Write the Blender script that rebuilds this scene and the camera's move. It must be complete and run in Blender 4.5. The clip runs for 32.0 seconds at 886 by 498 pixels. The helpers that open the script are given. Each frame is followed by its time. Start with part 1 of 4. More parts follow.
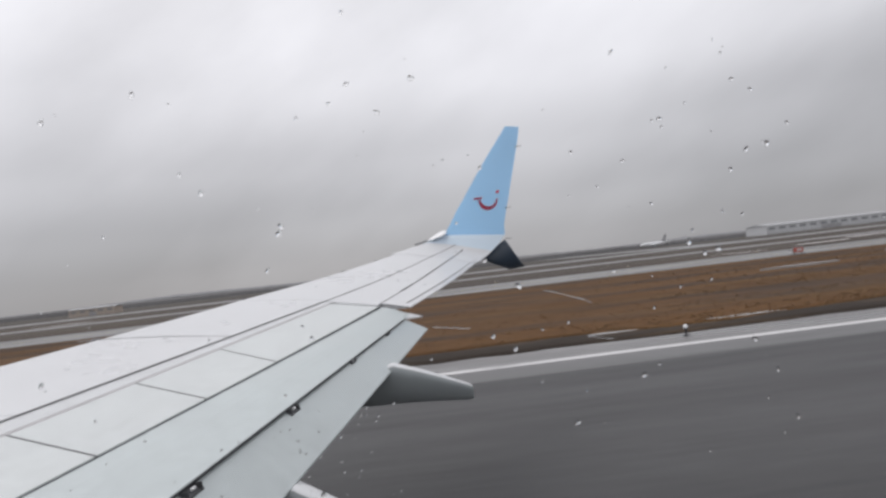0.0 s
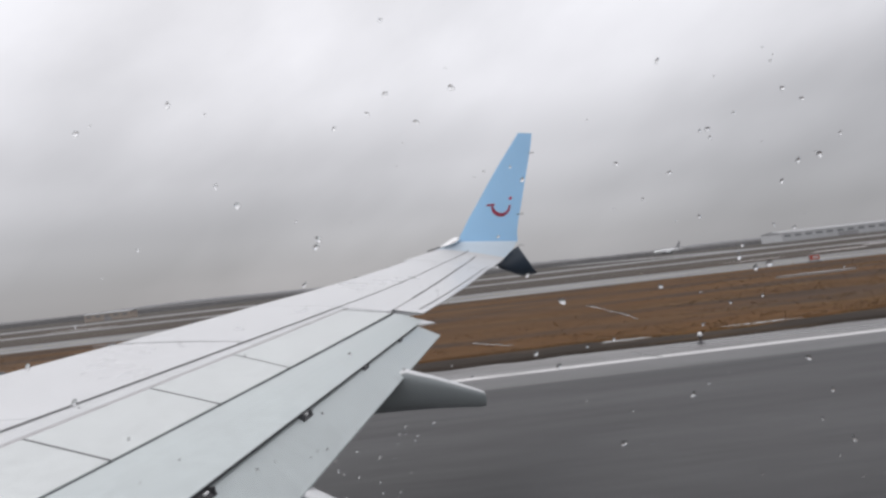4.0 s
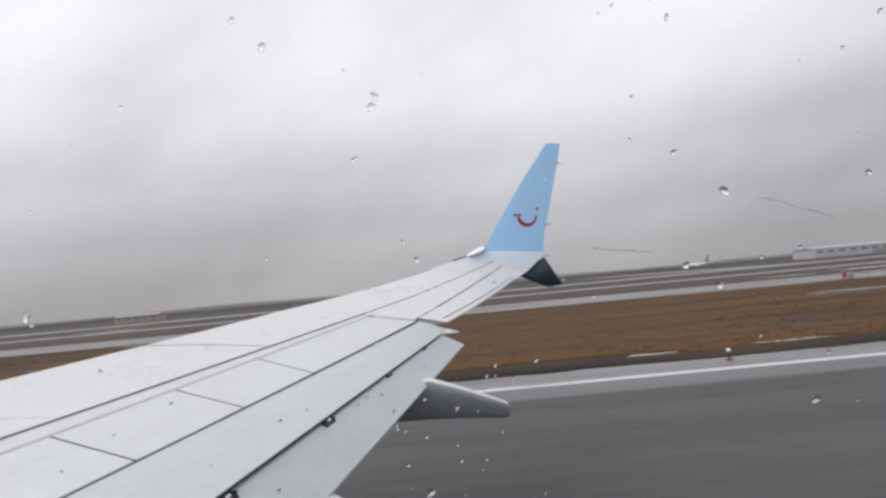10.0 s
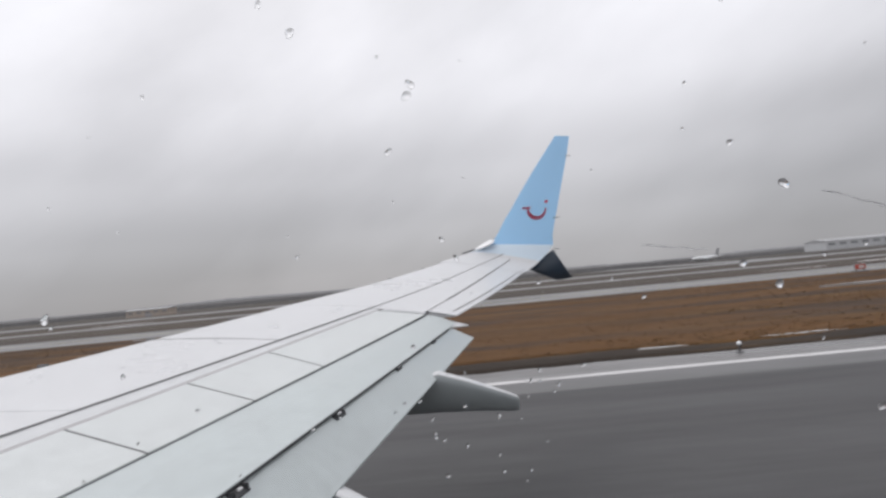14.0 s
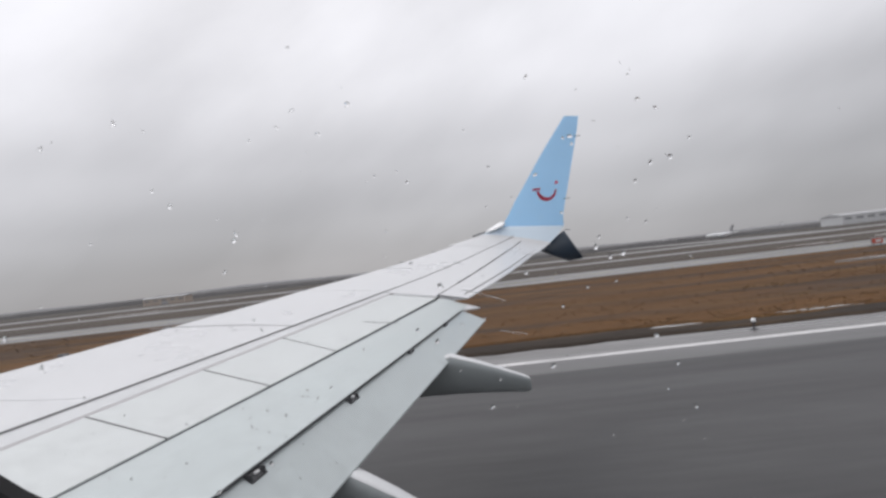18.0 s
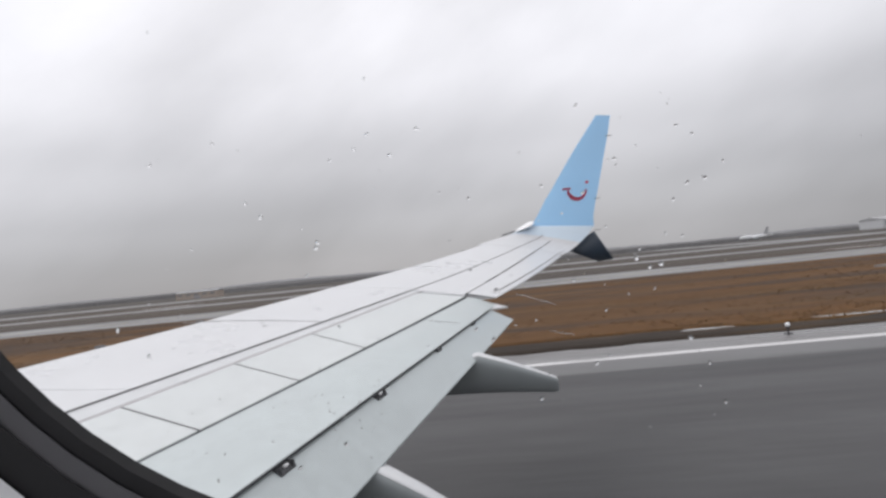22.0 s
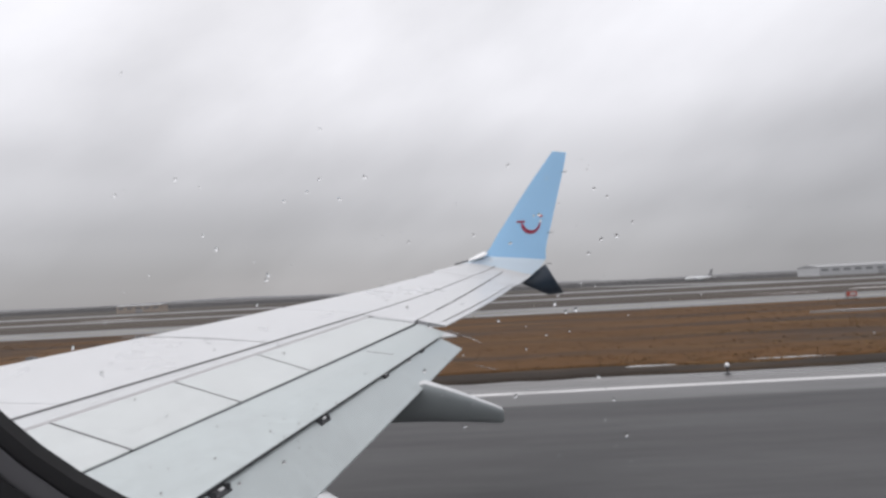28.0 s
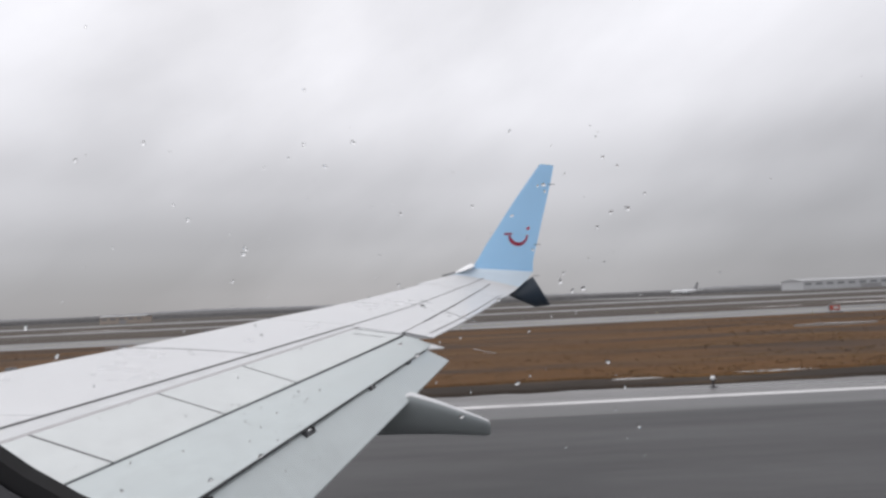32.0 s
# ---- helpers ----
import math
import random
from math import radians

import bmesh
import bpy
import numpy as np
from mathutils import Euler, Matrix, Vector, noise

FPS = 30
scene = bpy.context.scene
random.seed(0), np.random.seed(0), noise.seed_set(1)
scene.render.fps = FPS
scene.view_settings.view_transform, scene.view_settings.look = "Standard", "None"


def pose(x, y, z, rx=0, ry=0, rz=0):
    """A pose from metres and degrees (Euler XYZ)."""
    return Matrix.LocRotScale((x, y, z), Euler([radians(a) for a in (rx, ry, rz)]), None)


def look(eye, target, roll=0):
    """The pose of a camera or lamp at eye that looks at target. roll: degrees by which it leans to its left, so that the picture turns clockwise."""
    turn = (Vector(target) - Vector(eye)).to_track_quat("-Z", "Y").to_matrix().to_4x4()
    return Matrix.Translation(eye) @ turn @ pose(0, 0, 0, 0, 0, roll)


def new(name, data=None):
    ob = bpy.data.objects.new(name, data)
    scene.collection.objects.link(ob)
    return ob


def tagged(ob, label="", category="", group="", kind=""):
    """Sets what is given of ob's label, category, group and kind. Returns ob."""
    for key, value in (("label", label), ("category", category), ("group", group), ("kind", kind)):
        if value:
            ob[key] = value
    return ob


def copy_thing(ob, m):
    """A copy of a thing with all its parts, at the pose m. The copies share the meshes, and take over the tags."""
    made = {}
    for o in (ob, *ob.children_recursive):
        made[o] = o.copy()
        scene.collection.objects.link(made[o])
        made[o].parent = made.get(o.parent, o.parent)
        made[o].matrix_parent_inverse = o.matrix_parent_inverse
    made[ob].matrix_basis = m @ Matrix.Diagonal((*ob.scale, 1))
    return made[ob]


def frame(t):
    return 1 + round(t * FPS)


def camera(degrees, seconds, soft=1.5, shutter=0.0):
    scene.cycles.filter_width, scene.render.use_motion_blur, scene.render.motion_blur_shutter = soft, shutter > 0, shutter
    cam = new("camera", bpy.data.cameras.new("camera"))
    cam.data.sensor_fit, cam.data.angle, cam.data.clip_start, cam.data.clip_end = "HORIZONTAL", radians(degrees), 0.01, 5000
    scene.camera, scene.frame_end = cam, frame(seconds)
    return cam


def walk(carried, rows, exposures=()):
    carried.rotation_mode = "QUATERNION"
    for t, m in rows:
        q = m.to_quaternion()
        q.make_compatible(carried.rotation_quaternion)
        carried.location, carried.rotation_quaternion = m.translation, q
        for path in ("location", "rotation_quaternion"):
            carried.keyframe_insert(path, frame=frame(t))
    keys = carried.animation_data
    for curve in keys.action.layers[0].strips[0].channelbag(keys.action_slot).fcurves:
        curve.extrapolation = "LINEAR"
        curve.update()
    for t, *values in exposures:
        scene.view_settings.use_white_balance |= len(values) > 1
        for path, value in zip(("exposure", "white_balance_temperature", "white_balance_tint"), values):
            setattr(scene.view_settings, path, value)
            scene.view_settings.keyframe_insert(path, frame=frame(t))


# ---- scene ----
# Seat view from an airliner over its wing, runway, brown grass and taxiways under a low grey sky.
# World: x runs out along the wing, y towards the nose, z up from the runway.
AIR = pose(1.75, 0, 3.75, -0.4, 0.75, 0)   # the aircraft's own axes, at the passenger's eye

cam = camera(67.0, 32.0, soft=2.8)
ROWS = [
    (0.0, 0.069, -0.013, 0.036, 92.39, 7.06, -93.30),
    (0.5, 0.074, -0.008, 0.037, 92.70, 6.75, -93.19),
    (1.0, 0.075, -0.008, 0.037, 92.72, 6.78, -93.01),
    (1.5, 0.075, -0.008, 0.036, 92.67, 6.91, -92.87),
    (2.0, 0.082, -0.005, 0.034, 92.86, 6.66, -92.62),
    (2.5, 0.076, -0.008, 0.036, 92.88, 6.88, -92.47),
    (3.0, 0.086, -0.006, 0.031, 93.21, 6.70, -92.45),
    (3.5, 0.072, -0.009, 0.038, 93.00, 6.85, -92.33),
    (5.5, 0.079, -0.007, 0.035, 93.51, 6.65, -91.87),
    (6.0, 0.087, -0.002, 0.034, 93.62, 6.26, -91.92),
    (6.5, 0.078, -0.006, 0.036, 94.10, 5.97, -91.45),
    (7.0, 0.104, -0.007, 0.021, 93.97, 5.75, -91.22),
    (7.5, 0.102, -0.002, 0.025, 93.91, 5.47, -91.25),
    (8.0, 0.107, -0.002, 0.022, 94.04, 5.41, -91.32),
    (8.5, 0.105, 0.001, 0.025, 93.97, 5.57, -90.87),
    (9.0, 0.099, -0.003, 0.027, 94.25, 5.70, -90.40),
    (9.5, 0.098, -0.003, 0.028, 94.05, 5.55, -90.14),
    (10.0, 0.104, -0.000, 0.025, 94.12, 5.65, -90.14),
    (10.5, 0.100, -0.001, 0.027, 94.33, 5.61, -90.04),
    (11.0, 0.098, -0.003, 0.027, 94.27, 5.60, -90.00),
    (11.5, 0.107, -0.000, 0.024, 93.68, 5.38, -90.00),
    (12.0, 0.086, -0.009, 0.034, 93.31, 6.09, -89.66),
    (12.5, 0.108, 0.000, 0.024, 93.77, 5.46, -89.59),
    (13.0, 0.109, 0.002, 0.025, 93.65, 5.60, -89.47),
    (13.5, 0.105, 0.004, 0.029, 93.92, 5.27, -89.50),
    (14.0, 0.108, 0.003, 0.026, 93.63, 5.79, -89.36),
    (14.5, 0.110, 0.003, 0.025, 93.59, 6.00, -89.28),
    (16.5, 0.108, -0.005, 0.023, 93.23, 6.64, -88.81),
    (17.0, 0.110, -0.007, 0.021, 92.87, 6.84, -88.50),
    (17.5, 0.063, -0.033, 0.030, 92.36, 7.23, -88.33),
    (18.0, 0.054, -0.035, 0.035, 92.26, 6.90, -88.23),
    (18.5, 0.045, -0.035, 0.035, 92.53, 6.54, -87.76),
    (19.0, 0.040, -0.036, 0.039, 92.47, 6.71, -87.45),
    (19.5, 0.041, -0.034, 0.038, 92.69, 6.87, -87.31),
    (20.0, 0.042, -0.036, 0.036, 92.78, 6.94, -87.16),
    (20.5, 0.043, -0.038, 0.031, 93.04, 7.09, -86.67),
    (21.0, 0.038, -0.032, 0.032, 93.22, 6.35, -86.39),
    (21.5, 0.039, -0.032, 0.034, 92.50, 5.98, -86.02),
    (22.0, 0.038, -0.030, 0.037, 92.41, 6.06, -85.81),
    (22.5, 0.038, -0.031, 0.035, 92.44, 5.77, -85.38),
    (23.0, 0.039, -0.031, 0.035, 91.94, 5.42, -85.16),
    (23.5, 0.029, -0.037, 0.036, 92.19, 6.00, -84.90),
    (24.0, 0.029, -0.038, 0.035, 93.05, 6.05, -84.48),
    (24.5, 0.035, -0.033, 0.035, 92.86, 5.52, -84.53),
    (25.0, 0.029, -0.037, 0.037, 92.19, 5.66, -84.64),
    (25.5, 0.028, -0.036, 0.036, 93.24, 5.34, -84.92),
    (27.5, 0.030, -0.033, 0.037, 93.53, 3.26, -89.54),
    (28.0, 0.023, -0.034, 0.039, 94.35, 3.30, -89.97),
    (28.5, 0.024, -0.029, 0.040, 95.60, 2.94, -90.30),
    (29.0, 0.023, -0.034, 0.036, 96.20, 2.98, -90.60),
    (29.5, 0.025, -0.029, 0.042, 95.38, 2.80, -90.78),
    (30.0, 0.036, -0.030, 0.037, 95.07, 2.44, -90.94),
    (30.5, 0.037, -0.030, 0.033, 96.13, 3.09, -91.23),
    (31.0, 0.038, -0.034, 0.030, 96.44, 2.92, -91.22),
    (31.5, 0.034, -0.031, 0.035, 96.05, 2.56, -91.13),
    (32.0, 0.037, -0.032, 0.032, 95.32, 3.05, -91.08),
]
walk(cam, [(r[0], AIR @ pose(*r[1:])) for r in ROWS], exposures=[(0.0, -0.08), (3.5, -0.07), (8.0, -0.03), (18.0, -0.02), (21.0, 0.02), (24.0, 0.09), (25.5, 0.12), (28.0, -0.01), (32.0, -0.03)])

# ---------------------------------------------------------------- light
world = bpy.data.worlds.new("world")
scene.world = world
world.use_nodes = True
wt = world.node_tree
wt.nodes.clear()


def wnode(kind, **kw):
    n = wt.nodes.new(kind)
    for k, v in kw.items():
        n.inputs[k].default_value = v
    return n


w_out = wnode("ShaderNodeOutputWorld")
w_mix = wnode("ShaderNodeMixShader", Fac=0.97)
w_sky = wt.nodes.new("ShaderNodeTexSky")
w_sky.sky_type = "NISHITA"
w_sky.sun_disc = False
w_sky.sun_elevation = radians(38)
w_sky.sun_rotation = radians(75)
w_bg1 = wnode("ShaderNodeBackground", Strength=0.1)
w_bg2 = wnode("ShaderNodeBackground", Strength=1.0)
w_co = wt.nodes.new("ShaderNodeTexCoord")
w_sep = wt.nodes.new("ShaderNodeSeparateXYZ")
w_ramp = wt.nodes.new("ShaderNodeValToRGB")
w_ramp.color_ramp.interpolation = "EASE"
el = w_ramp.color_ramp.elements
el[0].position, el[0].color = 0.0, (0.395, 0.395, 0.415, 1)
el[1].position, el[1].color = 1.0, (1.04, 1.04, 1.075, 1)
for p, c in ((0.03, 0.415), (0.09, 0.485), (0.17, 0.61), (0.28, 0.82), (0.40, 0.92)):
    e = el.new(p)
    e.color = (c, c * 0.997, c * 1.05, 1)
w_map = wt.nodes.new("ShaderNodeMapping")
w_map.vector_type = "TEXTURE"
w_map.inputs["Scale"].default_value = (1.0, 0.8, 0.36)
w_map.inputs["Location"].default_value = (0.0, 0.0, 0.0)
w_map.inputs["Rotation"].default_value = (radians(-30), 0, 0)
w_n1 = wnode("ShaderNodeTexNoise", Scale=1.25, Detail=3.0, Roughness=0.45)
w_n2 = wnode("ShaderNodeTexNoise", Scale=6.0, Detail=5.0, Roughness=0.55)
w_add = wt.nodes.new("ShaderNodeMath")
w_add.operation = "MULTIPLY_ADD"
w_add.inputs[1].default_value = 0.20
w_rng = wt.nodes.new("ShaderNodeMapRange")
w_rng.inputs["From Min"].default_value = 0.43
w_rng.inputs["From Max"].default_value = 0.77
w_rng.inputs["To Min"].default_value = 0.87
w_rng.inputs["To Max"].default_value = 1.16
w_mul = wt.nodes.new("ShaderNodeVectorMath")
w_mul.operation = "SCALE"
L = wt.links.new
L(w_co.outputs["Generated"], w_sep.inputs[0])
L(w_sep.outputs["Z"], w_ramp.inputs[0])
L(w_co.outputs["Generated"], w_map.inputs["Vector"])
L(w_map.outputs[0], w_n1.inputs["Vector"])
L(w_map.outputs[0], w_n2.inputs["Vector"])
L(w_n2.outputs[0], w_add.inputs[0])
L(w_n1.outputs[0], w_add.inputs[2])
L(w_add.outputs[0], w_rng.inputs["Value"])
L(w_ramp.outputs[0], w_mul.inputs[0])
w_side = wt.nodes.new("ShaderNodeMath")      # the cloud is thinner, and brighter, towards the nose
w_side.operation = "MULTIPLY_ADD"
w_side.inputs[1].default_value = 0.13
w_side.inputs[2].default_value = 1.0
w_both = wt.nodes.new("ShaderNodeMath")
w_both.operation = "MULTIPLY"
w_dot = wt.nodes.new("ShaderNodeVectorMath")      # one long brighter roll in the cloud
w_dot.operation = "DOT_PRODUCT"
w_dot.inputs[1].default_value = (0.241, -0.162, -0.957)
w_bend = wt.nodes.new("ShaderNodeMath")
w_bend.operation = "MULTIPLY_ADD"
w_bend.inputs[1].default_value = 0.22
w_low = wt.nodes.new("ShaderNodeMapRange")
w_high = wt.nodes.new("ShaderNodeMapRange")
for node, lo, hi in ((w_low, 0.20, 0.09), (w_high, -0.04, 0.08)):
    node.interpolation_type = "SMOOTHSTEP"
    node.inputs["From Min"].default_value, node.inputs["From Max"].default_value = lo, hi
w_roll = wt.nodes.new("ShaderNodeMath")
w_roll.operation = "MULTIPLY"
w_lift = wt.nodes.new("ShaderNodeMath")
w_lift.operation = "MULTIPLY_ADD"
w_lift.inputs[1].default_value = 0.07
L(w_co.outputs["Generated"], w_dot.inputs[0])
L(w_n1.outputs[0], w_bend.inputs[0])
L(w_dot.outputs["Value"], w_bend.inputs[2])
L(w_bend.outputs[0], w_low.inputs["Value"])
L(w_bend.outputs[0], w_high.inputs["Value"])
L(w_low.outputs[0], w_roll.inputs[0])
L(w_high.outputs[0], w_roll.inputs[1])
L(w_roll.outputs[0], w_lift.inputs[0])
L(w_rng.outputs[0], w_lift.inputs[2])
L(w_sep.outputs["Y"], w_side.inputs[0])
L(w_side.outputs[0], w_both.inputs[0])
L(w_lift.outputs[0], w_both.inputs[1])
L(w_both.outputs[0], w_mul.inputs["Scale"])
L(w_mul.outputs[0], w_bg2.inputs["Color"])
L(w_sky.outputs[0], w_bg1.inputs["Color"])
L(w_bg1.outputs[0], w_mix.inputs[1])
L(w_bg2.outputs[0], w_mix.inputs[2])
L(w_mix.outputs[0], w_out.inputs[0])

sun_data = bpy.data.lights.new("sun", "SUN")
sun_data.energy = 0.7
sun_data.angle = radians(25)
sun_data.color = (1.0, 0.97, 0.93)
sun = new("sun", sun_data)
sun.matrix_world = look((0, 0, 60), (-14, -30, 0))


# ---------------------------------------------------------------- materials
def material(name, base, rough=0.5, metal=0.0, vary=0.12, scale=3.0, fine=60.0, bump=0.0, bump_scale=80.0,
             second=None, second_at=(0.5, 0.62), second_scale=0.6, stretch=(1, 1, 1), coat=0.0, spec=0.5, rough_vary=0.0,
             streak=None):
    """A surface with coarse and fine variation, an optional second colour in patches, and fine relief."""
    m = bpy.data.materials.new(name)
    m.use_nodes = True
    nt = m.node_tree
    b = nt.nodes["Principled BSDF"]
    co = nt.nodes.new("ShaderNodeTexCoord")
    mp = nt.nodes.new("ShaderNodeMapping")
    mp.inputs["Scale"].default_value = stretch
    nt.links.new(co.outputs["Object"], mp.inputs["Vector"])

    def noise_tex(sc, detail=4.0, rough_=0.55):
        n = nt.nodes.new("ShaderNodeTexNoise")
        n.inputs["Scale"].default_value = sc
        n.inputs["Detail"].default_value = detail
        n.inputs["Roughness"].default_value = rough_
        nt.links.new(mp.outputs[0], n.inputs["Vector"])
        return n

    coarse, grain = noise_tex(scale), noise_tex(fine, 2.0)
    col = nt.nodes.new("ShaderNodeRGB")
    col.outputs[0].default_value = (*base, 1)
    out = col.outputs[0]
    if second:
        pat = noise_tex(second_scale, 6.0, 0.6)
        rg = nt.nodes.new("ShaderNodeMapRange")
        rg.inputs["From Min"].default_value, rg.inputs["From Max"].default_value = second_at
        nt.links.new(pat.outputs[0], rg.inputs["Value"])
        mx = nt.nodes.new("ShaderNodeMix")
        mx.data_type = "RGBA"
        nt.links.new(rg.outputs[0], mx.inputs[0])
        nt.links.new(out, mx.inputs[6])
        mx.inputs[7].default_value = (*second, 1)
        out = mx.outputs[2]
    if streak:   # (colour, scale vector, low, high, amount)
        mp2 = nt.nodes.new("ShaderNodeMapping")
        mp2.inputs["Scale"].default_value = streak[1]
        nt.links.new(co.outputs["Object"], mp2.inputs["Vector"])
        sn = nt.nodes.new("ShaderNodeTexNoise")
        sn.inputs["Scale"].default_value = 1.0
        sn.inputs["Detail"].default_value = 5.0
        nt.links.new(mp2.outputs[0], sn.inputs["Vector"])
        rg2 = nt.nodes.new("ShaderNodeMapRange")
        rg2.inputs["From Min"].default_value, rg2.inputs["From Max"].default_value = streak[2], streak[3]
        rg2.inputs["To Max"].default_value = streak[4]
        nt.links.new(sn.outputs[0], rg2.inputs["Value"])
        mx2 = nt.nodes.new("ShaderNodeMix")
        mx2.data_type = "RGBA"
        nt.links.new(rg2.outputs[0], mx2.inputs[0])
        nt.links.new(out, mx2.inputs[6])
        mx2.inputs[7].default_value = (*streak[0], 1)
        out = mx2.outputs[2]
    mean = nt.nodes.new("ShaderNodeMath")
    mean.operation = "ADD"
    nt.links.new(coarse.outputs[0], mean.inputs[0])
    nt.links.new(grain.outputs[0], mean.inputs[1])
    rng = nt.nodes.new("ShaderNodeMapRange")
    rng.inputs["From Min"].default_value, rng.inputs["From Max"].default_value = 0.6, 1.4
    rng.inputs["To Min"].default_value, rng.inputs["To Max"].default_value = 1 - vary, 1 + vary
    nt.links.new(mean.outputs[0], rng.inputs["Value"])
    sc = nt.nodes.new("ShaderNodeVectorMath")
    sc.operation = "SCALE"
    nt.links.new(out, sc.inputs[0])
    nt.links.new(rng.outputs[0], sc.inputs["Scale"])
    nt.links.new(sc.outputs[0], b.inputs["Base Color"])
    b.inputs["Roughness"].default_value = rough
    if rough_vary:
        rr = nt.nodes.new("ShaderNodeMapRange")
        rr.inputs["From Min"].default_value, rr.inputs["From Max"].default_value = 0.35, 0.65
        rr.inputs["To Min"].default_value, rr.inputs["To Max"].default_value = rough - rough_vary, rough + rough_vary
        nt.links.new(coarse.outputs[0], rr.inputs["Value"])
        nt.links.new(rr.outputs[0], b.inputs["Roughness"])
    b.inputs["Metallic"].default_value = metal
    b.inputs["Specular IOR Level"].default_value = spec
    b.inputs["Coat Weight"].default_value = coat
    if bump:
        bn = noise_tex(bump_scale, 3.0)
        bp = nt.nodes.new("ShaderNodeBump")
        bp.inputs["Strength"].default_value = bump
        bp.inputs["Distance"].default_value = 0.02
        nt.links.new(bn.outputs[0], bp.inputs["Height"])
        nt.links.new(bp.outputs[0], b.inputs["Normal"])
    return m


def island_mix(name, dark, light):
    """Dry blades, each of its own shade between two colours."""
    m = bpy.data.materials.new(name)
    m.use_nodes = True
    nt = m.node_tree
    b = nt.nodes["Principled BSDF"]
    geo = nt.nodes.new("ShaderNodeNewGeometry")
    mx = nt.nodes.new("ShaderNodeMix")
    mx.data_type = "RGBA"
    nt.links.new(geo.outputs["Random Per Island"], mx.inputs[0])
    mx.inputs[6].default_value = (*dark, 1)
    mx.inputs[7].default_value = (*light, 1)
    nt.links.new(mx.outputs[2], b.inputs["Base Color"])
    b.inputs["Roughness"].default_value = 0.85
    b.inputs["Specular IOR Level"].default_value = 0.2
    return m


WING_GREY = material("wing_grey_paint", (0.62, 0.63, 0.645), 0.38, vary=0.085, scale=1.6, fine=7, rough_vary=0.08, bump=0.02, bump_scale=30,
                     second=(0.575, 0.585, 0.595), second_at=(0.48, 0.75), second_scale=1.1,
                     streak=((0.58, 0.60, 0.60), (3.0, 0.35, 0.5), 0.55, 0.85, 0.35))
WING_WHITE = material("wing_white_paint", (0.65, 0.655, 0.67), 0.35, vary=0.075, scale=1.5, fine=7, rough_vary=0.08, bump=0.02, bump_scale=30,
                      streak=((0.66, 0.67, 0.67), (3.0, 0.35, 0.5), 0.55, 0.85, 0.30))
SPOILER = material("spoiler_paint", (0.615, 0.640, 0.642), 0.4, vary=0.09, scale=2.0, fine=8, rough_vary=0.08,
                   streak=((0.60, 0.62, 0.62), (4.0, 0.4, 0.5), 0.52, 0.85, 0.35))
FLAP = material("flap_paint", (0.51, 0.555, 0.56), 0.36, vary=0.09, scale=1.8, fine=8, rough_vary=0.08,
                streak=((0.42, 0.46, 0.465), (4.0, 0.4, 0.5), 0.5, 0.85, 0.35))
LAMP_WHITE = material("white_lamp_housing", (0.90, 0.90, 0.91), 0.2, vary=0.04, scale=4)
SEAL = material("dark_rubber_seal", (0.035, 0.035, 0.04), 0.7, vary=0.25, scale=6)
GROOVE = material("panel_joint", (0.16, 0.16, 0.165), 0.7, vary=0.2, scale=6)
FAINT = material("worn_panel_joint", (0.42, 0.41, 0.42), 0.6, vary=0.2, scale=5)
BLUE = material("sky_blue_paint", (0.365, 0.66, 0.97), 0.3, vary=0.05, scale=1.2, fine=12, coat=0.3)
# Blue cast reflected from the blade, put into the foot's base colour.
PALE_BLUE = material("blade_reflection_tint", (0.60, 0.70, 0.79), 0.32, vary=0.05, scale=1.2, fine=12)
RED = material("red_paint", (0.60, 0.028, 0.085), 0.35, vary=0.06, scale=3)
NAVY = material("dark_navy_paint", (0.018, 0.035, 0.06), 0.35, vary=0.15, scale=2)
# Shade of the fairing's sides put into the base grey; engines reuse it.
FAIRING = material("fairing_shade_grey", (0.29, 0.315, 0.32), 0.35, vary=0.08, scale=1.4, fine=16,
                   streak=((0.20, 0.215, 0.22), (1.0, 1.0, 4.0), 0.5, 0.8, 0.5))
STEEL = material("bracket_steel", (0.09, 0.09, 0.095), 0.5, 0.7, vary=0.2, scale=20)
GASKET = material("black_gasket_rubber", (0.012, 0.0115, 0.0135), 0.55, vary=0.2, scale=30)
GASKET_GREY = material("grey_retainer_rubber", (0.115, 0.113, 0.12), 0.6, vary=0.15, scale=25)
PANEL = material("cabin_panel_plastic", (0.78, 0.78, 0.79), 0.55, vary=0.06, scale=8, fine=200, bump=0.05, bump_scale=400)
FUSELAGE = material("fuselage_white_paint", (0.78, 0.79, 0.80), 0.35, vary=0.04, scale=2)
ASPHALT = material("wet_runway_asphalt", (0.050, 0.049, 0.051), 0.55, spec=0.35, vary=0.30, scale=0.6, fine=5, bump=0.2, bump_scale=25,
                   stretch=(1, 0.12, 1), second=(0.038, 0.037, 0.039), second_at=(0.45, 0.7), second_scale=0.16,
                   streak=((0.092, 0.090, 0.090), (1.5, 0.03, 1), 0.50, 0.80, 0.24), rough_vary=0.08)
EDGE_ASPHALT = material("wet_edge_asphalt", (0.105, 0.103, 0.104), 0.45, vary=0.16, scale=0.3, fine=9, bump=0.12, bump_scale=25, stretch=(1, 0.2, 1),
                        second=(0.075, 0.073, 0.074), second_at=(0.45, 0.68), second_scale=0.25, rough_vary=0.12)
